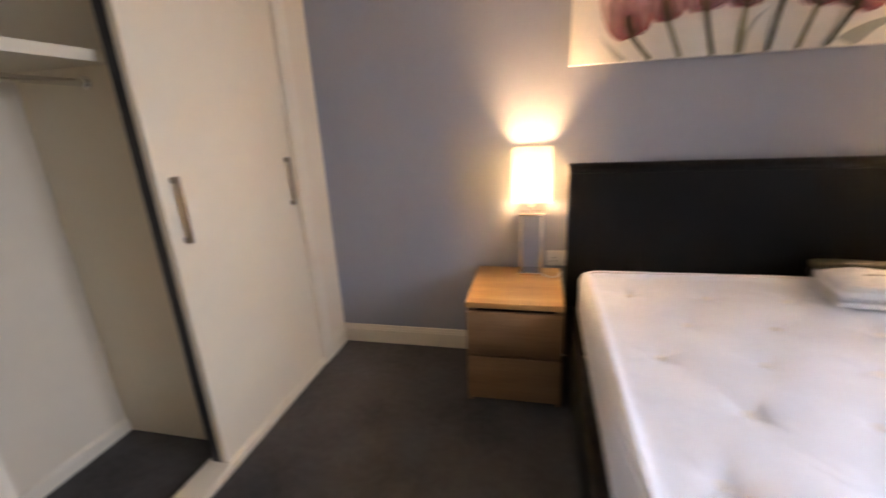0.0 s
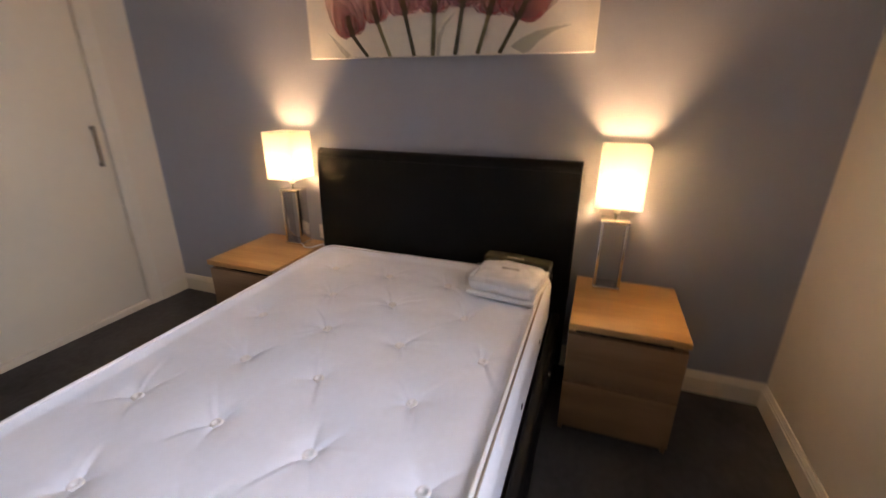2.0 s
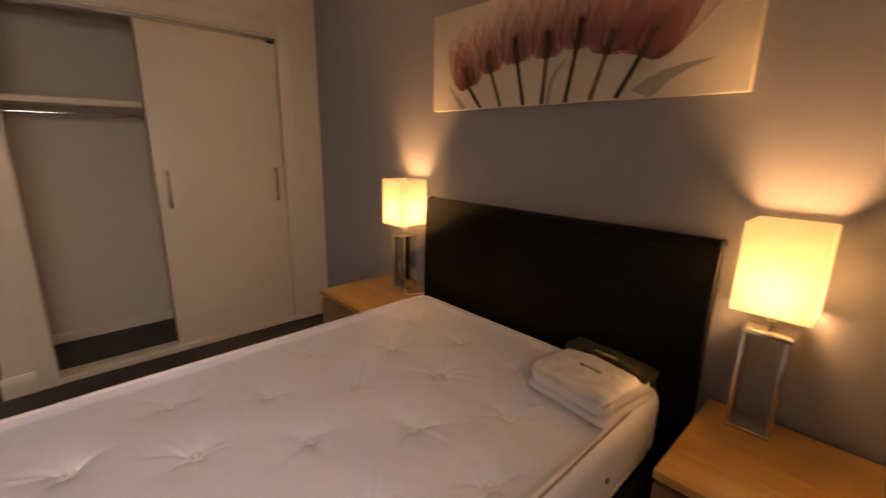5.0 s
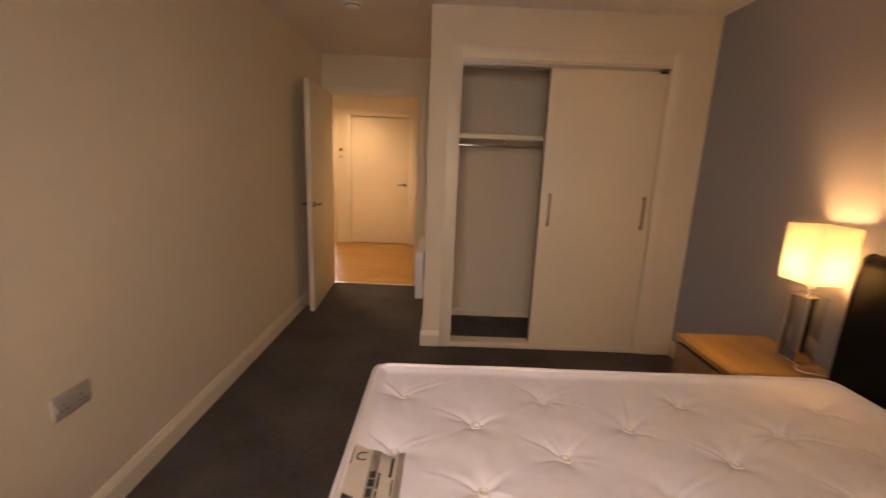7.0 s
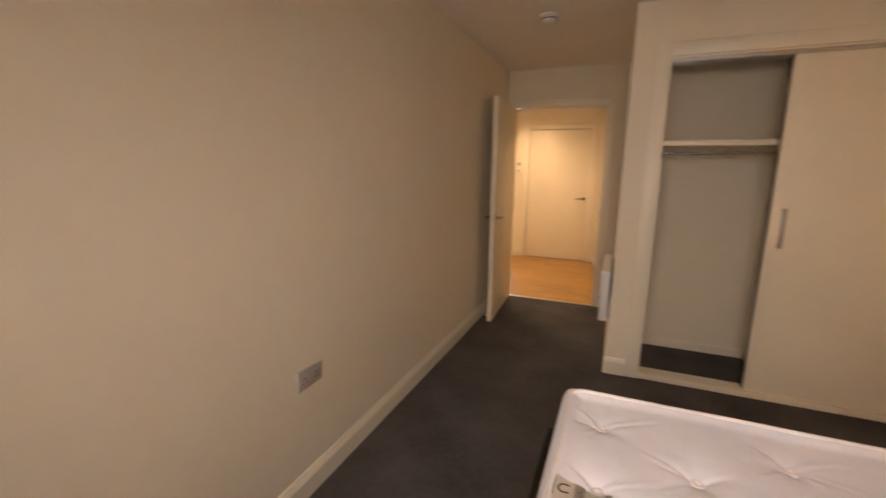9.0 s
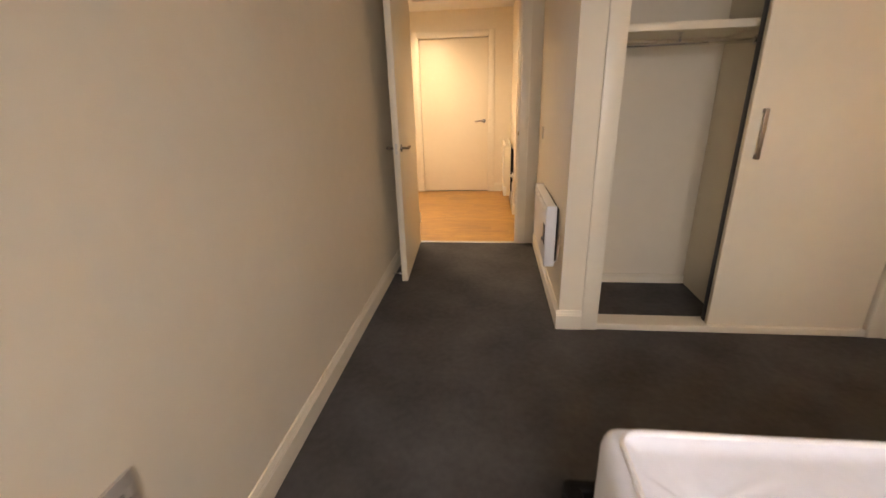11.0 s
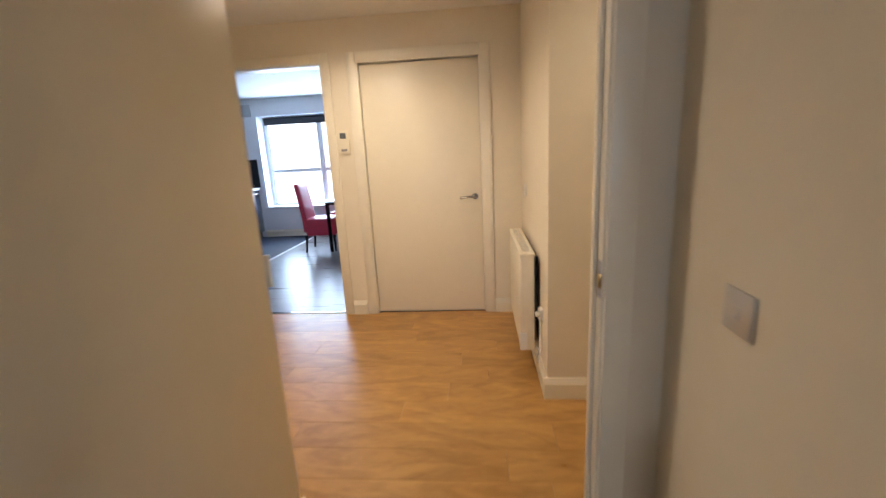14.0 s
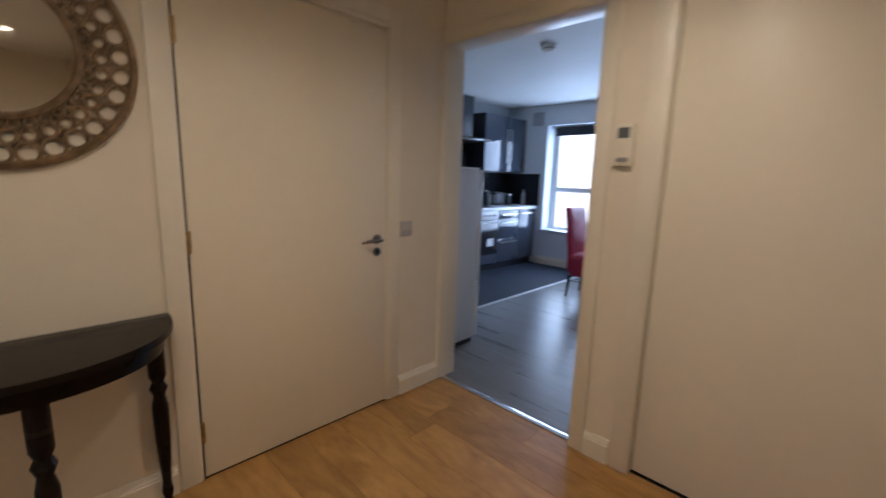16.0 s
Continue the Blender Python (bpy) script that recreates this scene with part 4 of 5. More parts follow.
part("bolt", rod((2.50, -2.7525, 0.275), (2.50, -2.760, 0.275), 0.010, 0.008, 14), M_HANDLE, bed, "dull steel bolt head")

mattress = thing("mattress", "bare white tufted double mattress on the bed", "mattress", pose(0, 0, 0))
part("ticking", slab(MX0, MX1, MY0, MY1, MZ0, MZ1, 0.045, 280, 186, 12, sag), M_TICK, mattress)


def rim(z, grow):
    pts, r = [], 0.085
    for cx, cy, a0 in ((MX1 - r, MY1 - r, 0), (MX0 + r, MY1 - r, 90), (MX0 + r, MY0 + r, 180), (MX1 - r, MY0 + r, 270)):
        for k in range(9):
            a = radians(a0 + k * 90 / 8)
            pts.append((cx + (r + grow) * math.cos(a), cy + (r + grow) * math.sin(a), z))
    out = []
    for p, q in zip(pts, pts[1:] + pts[:1]):
        n = max(1, int(math.dist(p, q) / 0.09))
        out += [tuple(a + (b - a) * k / n for a, b in zip(p, q)) for k in range(n)]
    return [(x, y, zz + 0.003 * noise.noise((x * 5, y * 5, z))) for x, y, zz in out + out[:2]]


part("piping", tube(rim(MZ1 + 0.004, -0.034), 0.0070, 8), M_PIPING, mattress, "white corded edge piping")
part("piping", tube(rim(MZ0 + 0.012, -0.012), 0.0075, 8), M_PIPING, mattress, "white corded edge piping")
part("seam_tape", tube([(MX0 + 0.10 + k * 0.087, MY0 + 0.0235, MZ1 + 0.0015 + 0.0008 * math.sin(k * 1.7)) for k in range(21)], 0.0036, 8), M_TAPE, mattress, "tan seam tape under the piping")
for i, (tx, ty) in enumerate(TUFTS):
    zt = MZ1 + sag(tx, ty)
    part("tuft", lathe([(0.0, -0.001), (0.005, 0.0), (0.008, 0.004), (0.012, 0.007), (0.016, 0.006), (0.0185, 0.001), (0.016, -0.004)], 14, at=(tx, ty, zt + 0.002)), M_BUTTON, mattress)
for vx in (1.55, 2.05, 2.45):
    part("air_vent", rod((vx, MY0 + 0.003, 0.455), (vx, MY0 - 0.003, 0.455), 0.011, 0.009, 14), M_DARK, mattress, "dark air vent eyelet")


def laid(name, x0, x1, y0, y1, lift, mat, parent, label=""):
    """A thin cloth piece that follows the mattress."""
    bm = bmesh.new()
    nx, ny = 10, 18
    layers = []
    for up in (lift, lift - 0.0012):
        layers.append([[bm.verts.new((x0 + (x1 - x0) * i / nx, y0 + (y1 - y0) * j / ny,
                                      MZ1 + up + sag(x0 + (x1 - x0) * i / nx, y0 + (y1 - y0) * j / ny))) for j in range(ny + 1)] for i in range(nx + 1)])
    for g in layers:
        for i in range(nx):
            for j in range(ny):
                bm.faces.new((g[i][j], g[i + 1][j], g[i + 1][j + 1], g[i][j + 1]))
    a, b = layers
    for i in range(nx):
        for j in (0, ny):
            bm.faces.new((a[i][j], a[i + 1][j], b[i + 1][j], b[i][j]))
    for j in range(ny):
        for i in (0, nx):
            bm.faces.new((a[i][j], a[i][j + 1], b[i][j + 1], b[i][j]))
    return part(name, bm, mat, parent, label)


lab = laid("maker_label", 0.931, 1.092, -2.385, -1.957, 0.0045, M_PAPER, mattress, "cream woven maker's label with dark print")
laid("label_band", 0.998, 1.024, -2.385, -1.957, 0.0062, M_PAPER2, lab)
laid("label_band", 1.074, 1.0915, -2.385, -1.957, 0.0062, M_PAPER2, lab)
for y0, y1, x0, x1 in ((-2.080, -2.055, 1.004, 1.020), (-2.112, -2.086, 1.004, 1.021), (-2.148, -2.120, 1.004, 1.019), (-2.120, -2.060, 1.027, 1.033), (-2.165, -2.126, 1.027, 1.032),
                       (-2.075, -1.985, 1.056, 1.064), (-2.140, -2.085, 1.066, 1.070), (-2.045, -1.975, 0.944, 0.947), (-2.060, -1.985, 1.012, 1.0135), (-2.060, -1.985, 1.018, 1.0195),
                       (-2.200, -2.150, 0.948, 0.975)):
    laid("print_bar", x0, x1, y0, y1, 0.0078, M_INK, lab)
cv = bpy.data.curves.new("letter", "FONT")
cv.body, cv.size, cv.extrude = "C", 0.050, 0.0004
tmp = new("letter_source", cv)
me = bpy.data.meshes.new_from_object(tmp.evaluated_get(bpy.context.evaluated_depsgraph_get()))
bpy.data.objects.remove(tmp)
me.materials.append(M_INK)
letter = new("letter", me)
letter.parent = lab
letter.matrix_basis = pose(0.952, -2.020, MZ1 + sag(0.965, -2.01) + 0.010, 0, 0, 0)

# ---- packed bedding on the mattress ----
pk = thing("bedding_pack", "folded white bedding in clear plastic with olive card", "bedding", pose(2.640, -2.535, MZ1 - 0.006, 0, 0, -7))


def pillow(x, y):
    return 0.022 * math.cos(x * 9.5) * math.cos(y * 8.5) - 0.015 + 0.11 * min(0.0, x - 0.03) + 0.007 * noise.noise((x * 14, y * 14, 2.2)) + 0.003 * noise.noise((x * 40, y * 40, 1.2))


def crease(x, y):
    """Sharp random folds of thin plastic over the soft stack."""
    a = 1 - abs(noise.noise((x * 15 + y * 6, y * 9, 4.1))) * 2.2
    b = 1 - abs(noise.noise((x * 22, y * 30 - x * 9, 7.7))) * 2.4
    return pillow(x, y) + 0.007 * max(0, a) ** 2 + 0.005 * max(0, b) ** 2


part("folded_layer", slab(-0.150, 0.130, -0.150, 0.150, 0.002, 0.024, 0.010, 30, 30, 6, lambda x, y: 0.003 * noise.noise((x * 20, y * 20, 0))), M_WHITECLOTH, pk)
part("folded_layer", slab(-0.150, 0.128, -0.150, 0.150, 0.021, 0.101, 0.038, 34, 34, 12, pillow), M_WHITECLOTH, pk)
part("card_band", slab(0.060, 0.144, -0.154, 0.154, 0.080, 0.108, 0.007, 10, 16, 3, lambda x, y: 0.005 * math.cos(y * 9)), M_OLIVE, pk, "olive printed card band")
part("card_print", box(0.078, 0.090, -0.035, 0.045, 0.1105, 0.1145), M_PAPER, pk)
part("care_print", box(-0.030, -0.021, -0.045, 0.030, 0.1005, 0.1060), M_GRILL, pk)
part("plastic_bag", slab(-0.163, 0.152, -0.163, 0.163, -0.002, 0.112, 0.042, 64, 64, 14, crease), M_POLY, pk, "creased clear plastic bag").visible_shadow = False

# ---- bedside tables ----


def bedside(label, y0, y1):
    t = thing("bedside_table", label, "bedside table", pose(2.49, (y0 + y1) / 2, 0), "pair of bedside tables")
    w, d = (y1 - y0) / 2, 0.485
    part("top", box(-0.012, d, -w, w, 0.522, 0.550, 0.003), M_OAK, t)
    for s in (-1, 1):
        # panels and drawers below the top use the veneer with shade coloured in
        a, b = sorted((s * (w - 0.020), s * (w - 0.002)))
        part("side_panel", box(0.020, d, a, b, 0, 0.522, 0.002), M_OAK_SHADED, t)
    part("back_panel", box(d - 0.008, d - 0.001, -w + 0.02, w - 0.02, 0.02, 0.522), M_OAK_SHADED, t)
    part("plinth", box(0.04, 0.055, -w + 0.02, w - 0.02, 0, 0.06, 0.001), M_OAK_SHADED, t)
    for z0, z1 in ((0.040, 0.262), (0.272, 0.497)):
        dr = part("drawer", box(0.0, 0.020, -w + 0.001, w - 0.001, z0, z1, 0.0025), M_OAK_SHADED, t)
        part("drawer_box", box(0.022, d - 0.03, -w + 0.03, w - 0.03, z0 + 0.02, z1 - 0.05), M_JOINT, dr)
    return t


bedside("oak veneer bedside table with two drawers beside the wardrobe end", -1.345, -0.900)
bedside("oak veneer bedside table with two drawers near the corner", -3.250, -2.812)


def table_lamp(lx, ly, label):
    t = thing("table_lamp", label, "table lamp", pose(lx, ly, 0.551), "pair of bedside lamps")
    part("base_plate", box(-0.048, 0.048, -0.060, 0.060, 0.0, 0.014, 0.003), M_LAMPSTEEL, t)
    for s in (-1, 1):
        a, b = sorted((s * 0.058, s * 0.046))
        part("post", box(-0.042, 0.042, a, b, 0.014, 0.318, 0.0015), M_LAMPSTEEL, t, "polished chrome upright")
    part("top_plate", box(-0.045, 0.045, -0.061, 0.061, 0.318, 0.330, 0.002), M_LAMPSTEEL, t)
    part("stem", rod((0, 0, 0.330), (0, 0, 0.362), 0.006, None, 14), M_LAMPSTEEL, t)
    part("lamp_holder", lathe([(0, 0.360), (0.014, 0.360), (0.018, 0.372), (0.018, 0.405), (0.0, 0.410)], 24), M_PLASTIC, t)
    # unseen disc, added to soften the light spilling out below the shade
    part("spill_disc", lathe([(0.018, 0.399), (0.0905, 0.399), (0.0905, 0.401), (0.018, 0.401)], 28, closed=True), M_SPILLDISC, t, "cream cloth disc added to dim the light below the bulb")
    b = part("bulb", lathe([(0.0, 0.409), (0.011, 0.409), (0.013, 0.426), (0.024, 0.450), (0.027, 0.468), (0.022, 0.486), (0.010, 0.497), (0.0, 0.499)], 18), M_BULB, t, "glowing warm bulb")
    b.visible_shadow = False
    h, q, z0, z1 = 0.095, 0.0925, 0.396, 0.652
    sh = bmesh.new()
    rings = []
    for e, z in ((h, z0), (h, z1), (q, z1), (q, z0)):
        r = 0.016
        ring = []
        for cx, cy, a0 in ((e - r, e - r, 0), (-e + r, e - r, 90), (-e + r, -e + r, 180), (e - r, -e + r, 270)):
            for k in range(5):
                a = radians(a0 + k * 22.5)
                ring.append(sh.verts.new((cx + r * math.cos(a), cy + r * math.sin(a), z)))
        rings.append(ring)
    n = len(rings[0])
    for a, c in zip(rings, rings[1:] + rings[:1]):
        for k in range(n):
            sh.faces.new((a[k], a[(k + 1) % n], c[(k + 1) % n], c[k]))
    part("shade", sh, M_SHADE, t, "square cream fabric shade, lit from inside")
    for ang in (0, 120, 240):
        ca, sa = math.cos(radians(ang)), math.sin(radians(ang))
        part("shade_arm", rod((0.008 * ca, 0.008 * sa, 0.405), (0.091 * ca, 0.091 * sa, 0.405), 0.0016, None, 6), M_LAMPSTEEL, t)
    return t


table_lamp(*LAMP_L, "lit chrome table lamp with square cream shade")
table_lamp(*LAMP_R, "lit chrome table lamp with square cream shade")
lead = thing("lamp_lead", "white lamp lead lying on the bedside table", "cable", pose(0, 0, 0))
part("lead", tube([(2.86, -1.245, 0.556), (2.83, -1.27, 0.556), (2.815, -1.30, 0.556), (2.83, -1.325, 0.556), (2.87, -1.338, 0.556), (2.92, -1.350, 0.55), (2.955, -1.358, 0.45), (2.97, -1.36, 0.30)], 0.0035, 8), M_PLASTIC, lead)
plate("wall_socket", "white plastic double socket behind the bedside lamp", "wall socket", pose(3.0, -1.345, 0.60, 0, 0, 180), 0.146, 0.086, (-0.058, 0.058), 0.009, 2)

# ---- flower canvas: u runs along the wall from the wardrobe end, w up from the lower edge ----
PY, PZ, PW, PH = -1.357, 1.570, 1.412, 0.459
art = thing("canvas_picture", "long canvas print of seven translucent pink tulips", "picture", pose(2.960, PY, PZ))
part("canvas", box(0.0, 0.038, -PW, 0, 0, PH, 0.004), M_CANVAS, art)
LAYER = [0]


def flat(pts, mat, name, label=""):
    """A thin printed shape on the canvas, a hair above the ones before."""
    LAYER[0] += 1
    x = -0.0006 - 0.00022 * LAYER[0]
    bm = bmesh.new()
    vs = [bm.verts.new((x, -min(PW, max(0, u)), min(PH, max(0, w)))) for u, w in pts]
    f = bm.faces.new(vs)
    bmesh.ops.triangulate(bm, faces=[f])
    return part(name, bm, mat, art, label, False)


def ribbon(pts, widths, mat, name):
    left, right = [], []
    for i, (u, w) in enumerate(pts):
        a, b = pts[max(i - 1, 0)], pts[min(i + 1, len(pts) - 1)]
        du, dw = b[0] - a[0], b[1] - a[1]
        k = math.hypot(du, dw) or 1
        h = widths[i] / 2
        left.append((u - dw / k * h, w + du / k * h))
        right.append((u + dw / k * h, w - du / k * h))
    return flat(left + right[::-1], mat, name)


def petal(u, w, lean, length, width, mat, point=0.62):
    """A cupped petal: round at its base, widest low down, tapering to its tip; a fine dark line runs round it."""
    n, out, inn = 34, [], []
    ca, sa = math.cos(radians(lean)), math.sin(radians(lean))
    for k in range(n):
        s = k / n * 2 - 1
        al = 1 - abs(s)
        half = (1 if s > 0 else -1) * width / 2 * max(0.0, math.sin(math.pi * al ** point)) ** 0.55
        for lst, q in ((out, 0.0), (inn, 0.0032)):
            a = q + al * (length - 2 * q)
            c = half * (1 - 2 * q / width)
            lst.append((u + a * sa + c * ca, w + a * ca - c * sa))
    flat(out, mat, "petal")
    LAYER[0] += 1
    x = -0.0006 - 0.00022 * LAYER[0]
    bm = bmesh.new()
    rows = [[bm.verts.new((x, -min(PW, max(0, a)), min(PH, max(0, b)))) for a, b in lst] for lst in (out, inn)]
    for k in range(n):
        try:
            bm.faces.new((rows[0][k], rows[0][(k + 1) % n], rows[1][(k + 1) % n], rows[1][k]))
        except ValueError:
            pass
    part("petal_edge", bm, M_PETALEDGE, art, "", False)


# stem foot u, flower base u and w, heart u and w, flower length, flower width, tilt
TULIPS = [(0.342, 0.262, 0.100, 0.240, 0.190, 0.270, 0.190, -12), (0.466, 0.404, 0.152, 0.386, 0.245, 0.270, 0.150, -7), (0.595, 0.552, 0.178, 0.535, 0.285, 0.310, 0.205, -4),
          (0.691, 0.700, 0.178, 0.700, 0.280, 0.300, 0.180, 1), (0.802, 0.834, 0.193, 0.848, 0.300, 0.300, 0.190, 4), (0.910, 0.957, 0.158, 0.978, 0.238, 0.300, 0.185, 8),
          (1.012, 1.085, 0.136, 1.128, 0.222, 0.330, 0.230, 16)]
ribbon([(1.085, 0.0), (1.12, 0.035), (1.175, 0.070), (1.235, 0.092), (1.309, 0.108)], [0.085, 0.066, 0.040, 0.018, 0.002], M_LEAF, "leaf")
ribbon([(0.230, 0.0), (0.198, 0.035), (0.160, 0.075), (0.120, 0.118)], [0.034, 0.026, 0.014, 0.002], M_LEAF, "leaf")
ribbon([(0.712, 0.0), (0.720, 0.08), (0.746, 0.13), (0.795, 0.177)], [0.018, 0.020, 0.014, 0.002], M_LEAF, "leaf")
for i, (fu, bu, bw, hu, hw, ln, wd, tl) in enumerate(TULIPS):
    mat = M_STEM if i in (0, 2, 4, 6) else M_STEM2
    petal(bu, bw, tl - 17, ln * 0.98, wd * 0.78, M_PETAL2)
    petal(bu, bw, tl + 19, ln * 0.95, wd * 0.74, M_PETAL2)
    petal(bu, bw, tl + 3, ln * 1.04, wd * 0.95, M_PETAL2)
    petal(bu, bw, tl - 4, ln * 0.82, wd * 0.86, M_PETAL, 0.55)
    petal(bu, bw, tl, ln * 0.40, wd * 0.52, M_PETAL, 0.5)
    if i == 6:
        petal(bu, bw, 52, ln * 1.02, wd * 0.50, M_PETAL2)
        petal(bu, bw, 38, ln * 1.00, wd * 0.60, M_PETAL2)
    if i == 0:
        petal(bu, bw, -38, ln * 0.85, wd * 0.62, M_PETAL2)
    ribbon([(fu, 0.0), (fu + (bu - fu) * 0.5, bw * 0.5), (bu, bw)], [0.021, 0.018, 0.020], mat, "stem")
    ribbon([(bu, bw - 0.004), ((bu + hu) / 2, (bw + hw) / 2), (hu, hw)], [0.028, 0.022, 0.024], M_STEM, "flower_heart")
    for s in (-1, 1):
        ribbon([(bu, bw + 0.005), (bu + s * 0.022, bw + 0.035), (hu + s * 0.034, hw + 0.025)], [0.012, 0.006, 0.001], M_STEM, "stamen")

# ---- hall table and mirror ----
con = thing("console_table", "dark-stained half-moon console table with turned legs", "table", pose(-1.560, 2.003, 0))


def half_moon(r, depth, z0, z1, bm=None, bevel=0.0):
    pts = [(depth * math.sin(math.pi * k / 28) ** 0.85, r * math.cos(math.pi * k / 28)) for k in range(29)]
    return prism(pts, z0, z1, "z", bm, bevel)


part("tabletop", half_moon(0.382, 0.395, 0.748, 0.772, None, 0.005), M_EBONY, con, "glossy half-round top")
part("moulding", half_moon(0.373, 0.380, 0.738, 0.748, None, 0.003), M_EBONY, con)
part("apron", half_moon(0.354, 0.352, 0.684, 0.738, None, 0.003), M_EBONY, con)
LEG = [(0.0, 0.0), (0.013, 0.0), (0.018, 0.012), (0.014, 0.03), (0.020, 0.06), (0.015, 0.10), (0.017, 0.14), (0.026, 0.30), (0.028, 0.42), (0.019, 0.465), (0.030, 0.495),
       (0.020, 0.52), (0.029, 0.545), (0.029, 0.69), (0.0, 0.69)]
for ly, lx in ((0.325, 0.032), (-0.325, 0.032), (0.0, 0.318)):
    part("leg", lathe(LEG, 18, at=(lx, ly, 0)), M_EBONY, con, "slim turned leg")
mir = thing("wall_mirror", "round wall mirror in a wide bronze ring-work frame", "mirror", pose(-1.572, 2.000, 1.655, 0, 90, 0))
RO, RI = 0.362, 0.204
part("mirror_glass", lathe([(0.0, 0.004), (RI - 0.004, 0.004), (RI - 0.004, 0.009), (0.0, 0.0095)], 64), M_MIRROR, mir, "round mirror glass")
part("back_board", lathe([(0.0, -0.006), (RI + 0.01, -0.006), (RI + 0.01, 0.003), (0.0, 0.003)], 48), M_DARK, mir)


def ring(cx, cy, r, t, z, seg=18, bm=None):
    pts = [(cx + r * math.cos(2 * math.pi * k / seg), cy + r * math.sin(2 * math.pi * k / seg), z) for k in range(seg)]
    return tube(pts + pts[:2], t, 6, bm)


part("inner_rim", ring(0, 0, RI + 0.004, 0.013, 0.008, 64), M_BRONZE, mir)
part("outer_rim", ring(0, 0, RO - 0.013, 0.014, 0.006, 72), M_BRONZE, mir)
for rad, n, r in ((0.230, 38, 0.0125), (0.265, 34, 0.0200), (0.315, 31, 0.0290)):
    for k in range(n):
        a = 2 * math.pi * (k + 0.5 * (rad == 0.265)) / n
        part("ring", ring(rad * math.cos(a), rad * math.sin(a), r, 0.0062, 0.006, 14), M_BRONZE, mir)

# ---- kitchen ----
FX = -3.36
fr_ = thing("fridge", "white under-height fridge freezer seen from its side", "fridge", pose(-2.105, 4.285, 0))
part("body", box(-0.275, 0.275, -0.275, 0.225, 0.035, 1.365, 0.008, None, 3), M_FRIDGE, fr_)
part("door", box(-0.275, 0.275, 0.232, 0.285, 0.50, 1.365, 0.010, None, 3), M_FRIDGE, fr_)
part("door", box(-0.275, 0.275, 0.232, 0.285, 0.045, 0.492, 0.010, None, 3), M_FRIDGE, fr_)
part("door_seal", box(-0.265, 0.265, 0.2245, 0.2325, 0.05, 1.355), M_GRILL, fr_)
part("top_panel", box(-0.278, 0.278, -0.278, 0.230, 1.3655, 1.383, 0.005), M_FRIDGE, fr_)
part("kick_panel", box(-0.268, 0.268, -0.26, 0.215, 0.0, 0.034), M_DARK, fr_, "dark recessed plinth")
part("side_cap", rod((0.2745, -0.045, 0.972), (0.2775, -0.045, 0.972), 0.010, None, 14), M_GRILL, fr_)


def base_unit(y0, y1, fronts, label):
    """A floor unit facing +x with fronts as (z0, z1) and bar handles."""
    t = thing("base_cabinet", label, "cabinet", pose(FX, y0, 0), "kitchen base units")
    w = y1 - y0
    part("carcass", box(-0.56, -0.022, 0.001, w - 0.001, 0.10, 0.855), M_CARCASS, t)
    part("plinth", box(-0.52, -0.055, 0.001, w - 0.001, 0.0, 0.098), M_CARCASS, t)
    for z0, z1 in fronts:
        d = part("front", box(-0.021, 0.0, 0.002, w - 0.002, z0, z1, 0.002), M_GLOSS, t, "high-gloss anthracite front")
        hz = z1 - 0.055
        part("handle", boxes((0.012, 0.024, 0.06, w - 0.06, hz - 0.007, hz + 0.007), (0.0, 0.013, 0.08, 0.092, hz - 0.004, hz + 0.004), (0.0, 0.013, w - 0.092, w - 0.08, hz - 0.004, hz + 0.004)),
             M_STEEL, d, "satin steel bar handle")
    return t


base_unit(5.25, 5.845, ((0.105, 0.85),), "anthracite gloss kitchen base unit with bar handle")
base_unit(5.85, 6.195, ((0.105, 0.85),), "anthracite gloss kitchen base unit with bar handle")
base_unit(6.805, 7.305, ((0.105, 0.445), (0.449, 0.735), (0.739, 0.85)), "anthracite gloss kitchen drawer unit with bar handles")
base_unit(7.31, 7.745, ((0.105, 0.85),), "anthracite gloss corner base unit with bar handle")
ov = thing("oven", "built-in oven with white control panel and black glass door", "oven", pose(FX, 6.20, 0))
part("body", box(-0.55, -0.022, 0.002, 0.598, 0.10, 0.855), M_CARCASS, ov)
part("control_panel", box(-0.022, 0.0, 0.002, 0.598, 0.735, 0.855, 0.003), M_FRIDGE, ov, "white control panel")
dr_ = part("oven_door", box(-0.022, 0.002, 0.002, 0.598, 0.245, 0.728, 0.003), M_BLACKGLASS, ov, "black glass door")
part("handle", boxes((0.030, 0.042, 0.04, 0.56, 0.690, 0.706), (0.0, 0.032, 0.06, 0.072, 0.692, 0.704), (0.0, 0.032, 0.528, 0.54, 0.692, 0.704)), M_FRIDGE, dr_)
part("bottom_panel", box(-0.022, 0.0, 0.002, 0.598, 0.105, 0.240, 0.002), M_GLOSS, ov)
part("plinth", box(-0.52, -0.055, 0.002, 0.598, 0.0, 0.098), M_CARCASS, ov)
for k in range(5):
    part("knob", rod((0.0, 0.10 + k * 0.10, 0.795), (0.020, 0.10 + k * 0.10, 0.795), 0.017, 0.014, 18), M_GRILL, ov)
# plain white rectangle low on the oven door
part("door_patch", box(0.0022, 0.0030, 0.36, 0.50, 0.36, 0.47), M_PATCH, dr_, "white patch on the glass")
wt = thing("worktop", "white kitchen worktop along the wall", "worktop", pose(0, 0, 0))
part("slab", box(-3.968, -3.335, 5.25, 7.748, 0.858, 0.898, 0.004), M_TOP, wt)
hob = thing("hob", "black glass hob set on the worktop", "hob", pose(-3.66, 6.50, 0.899))
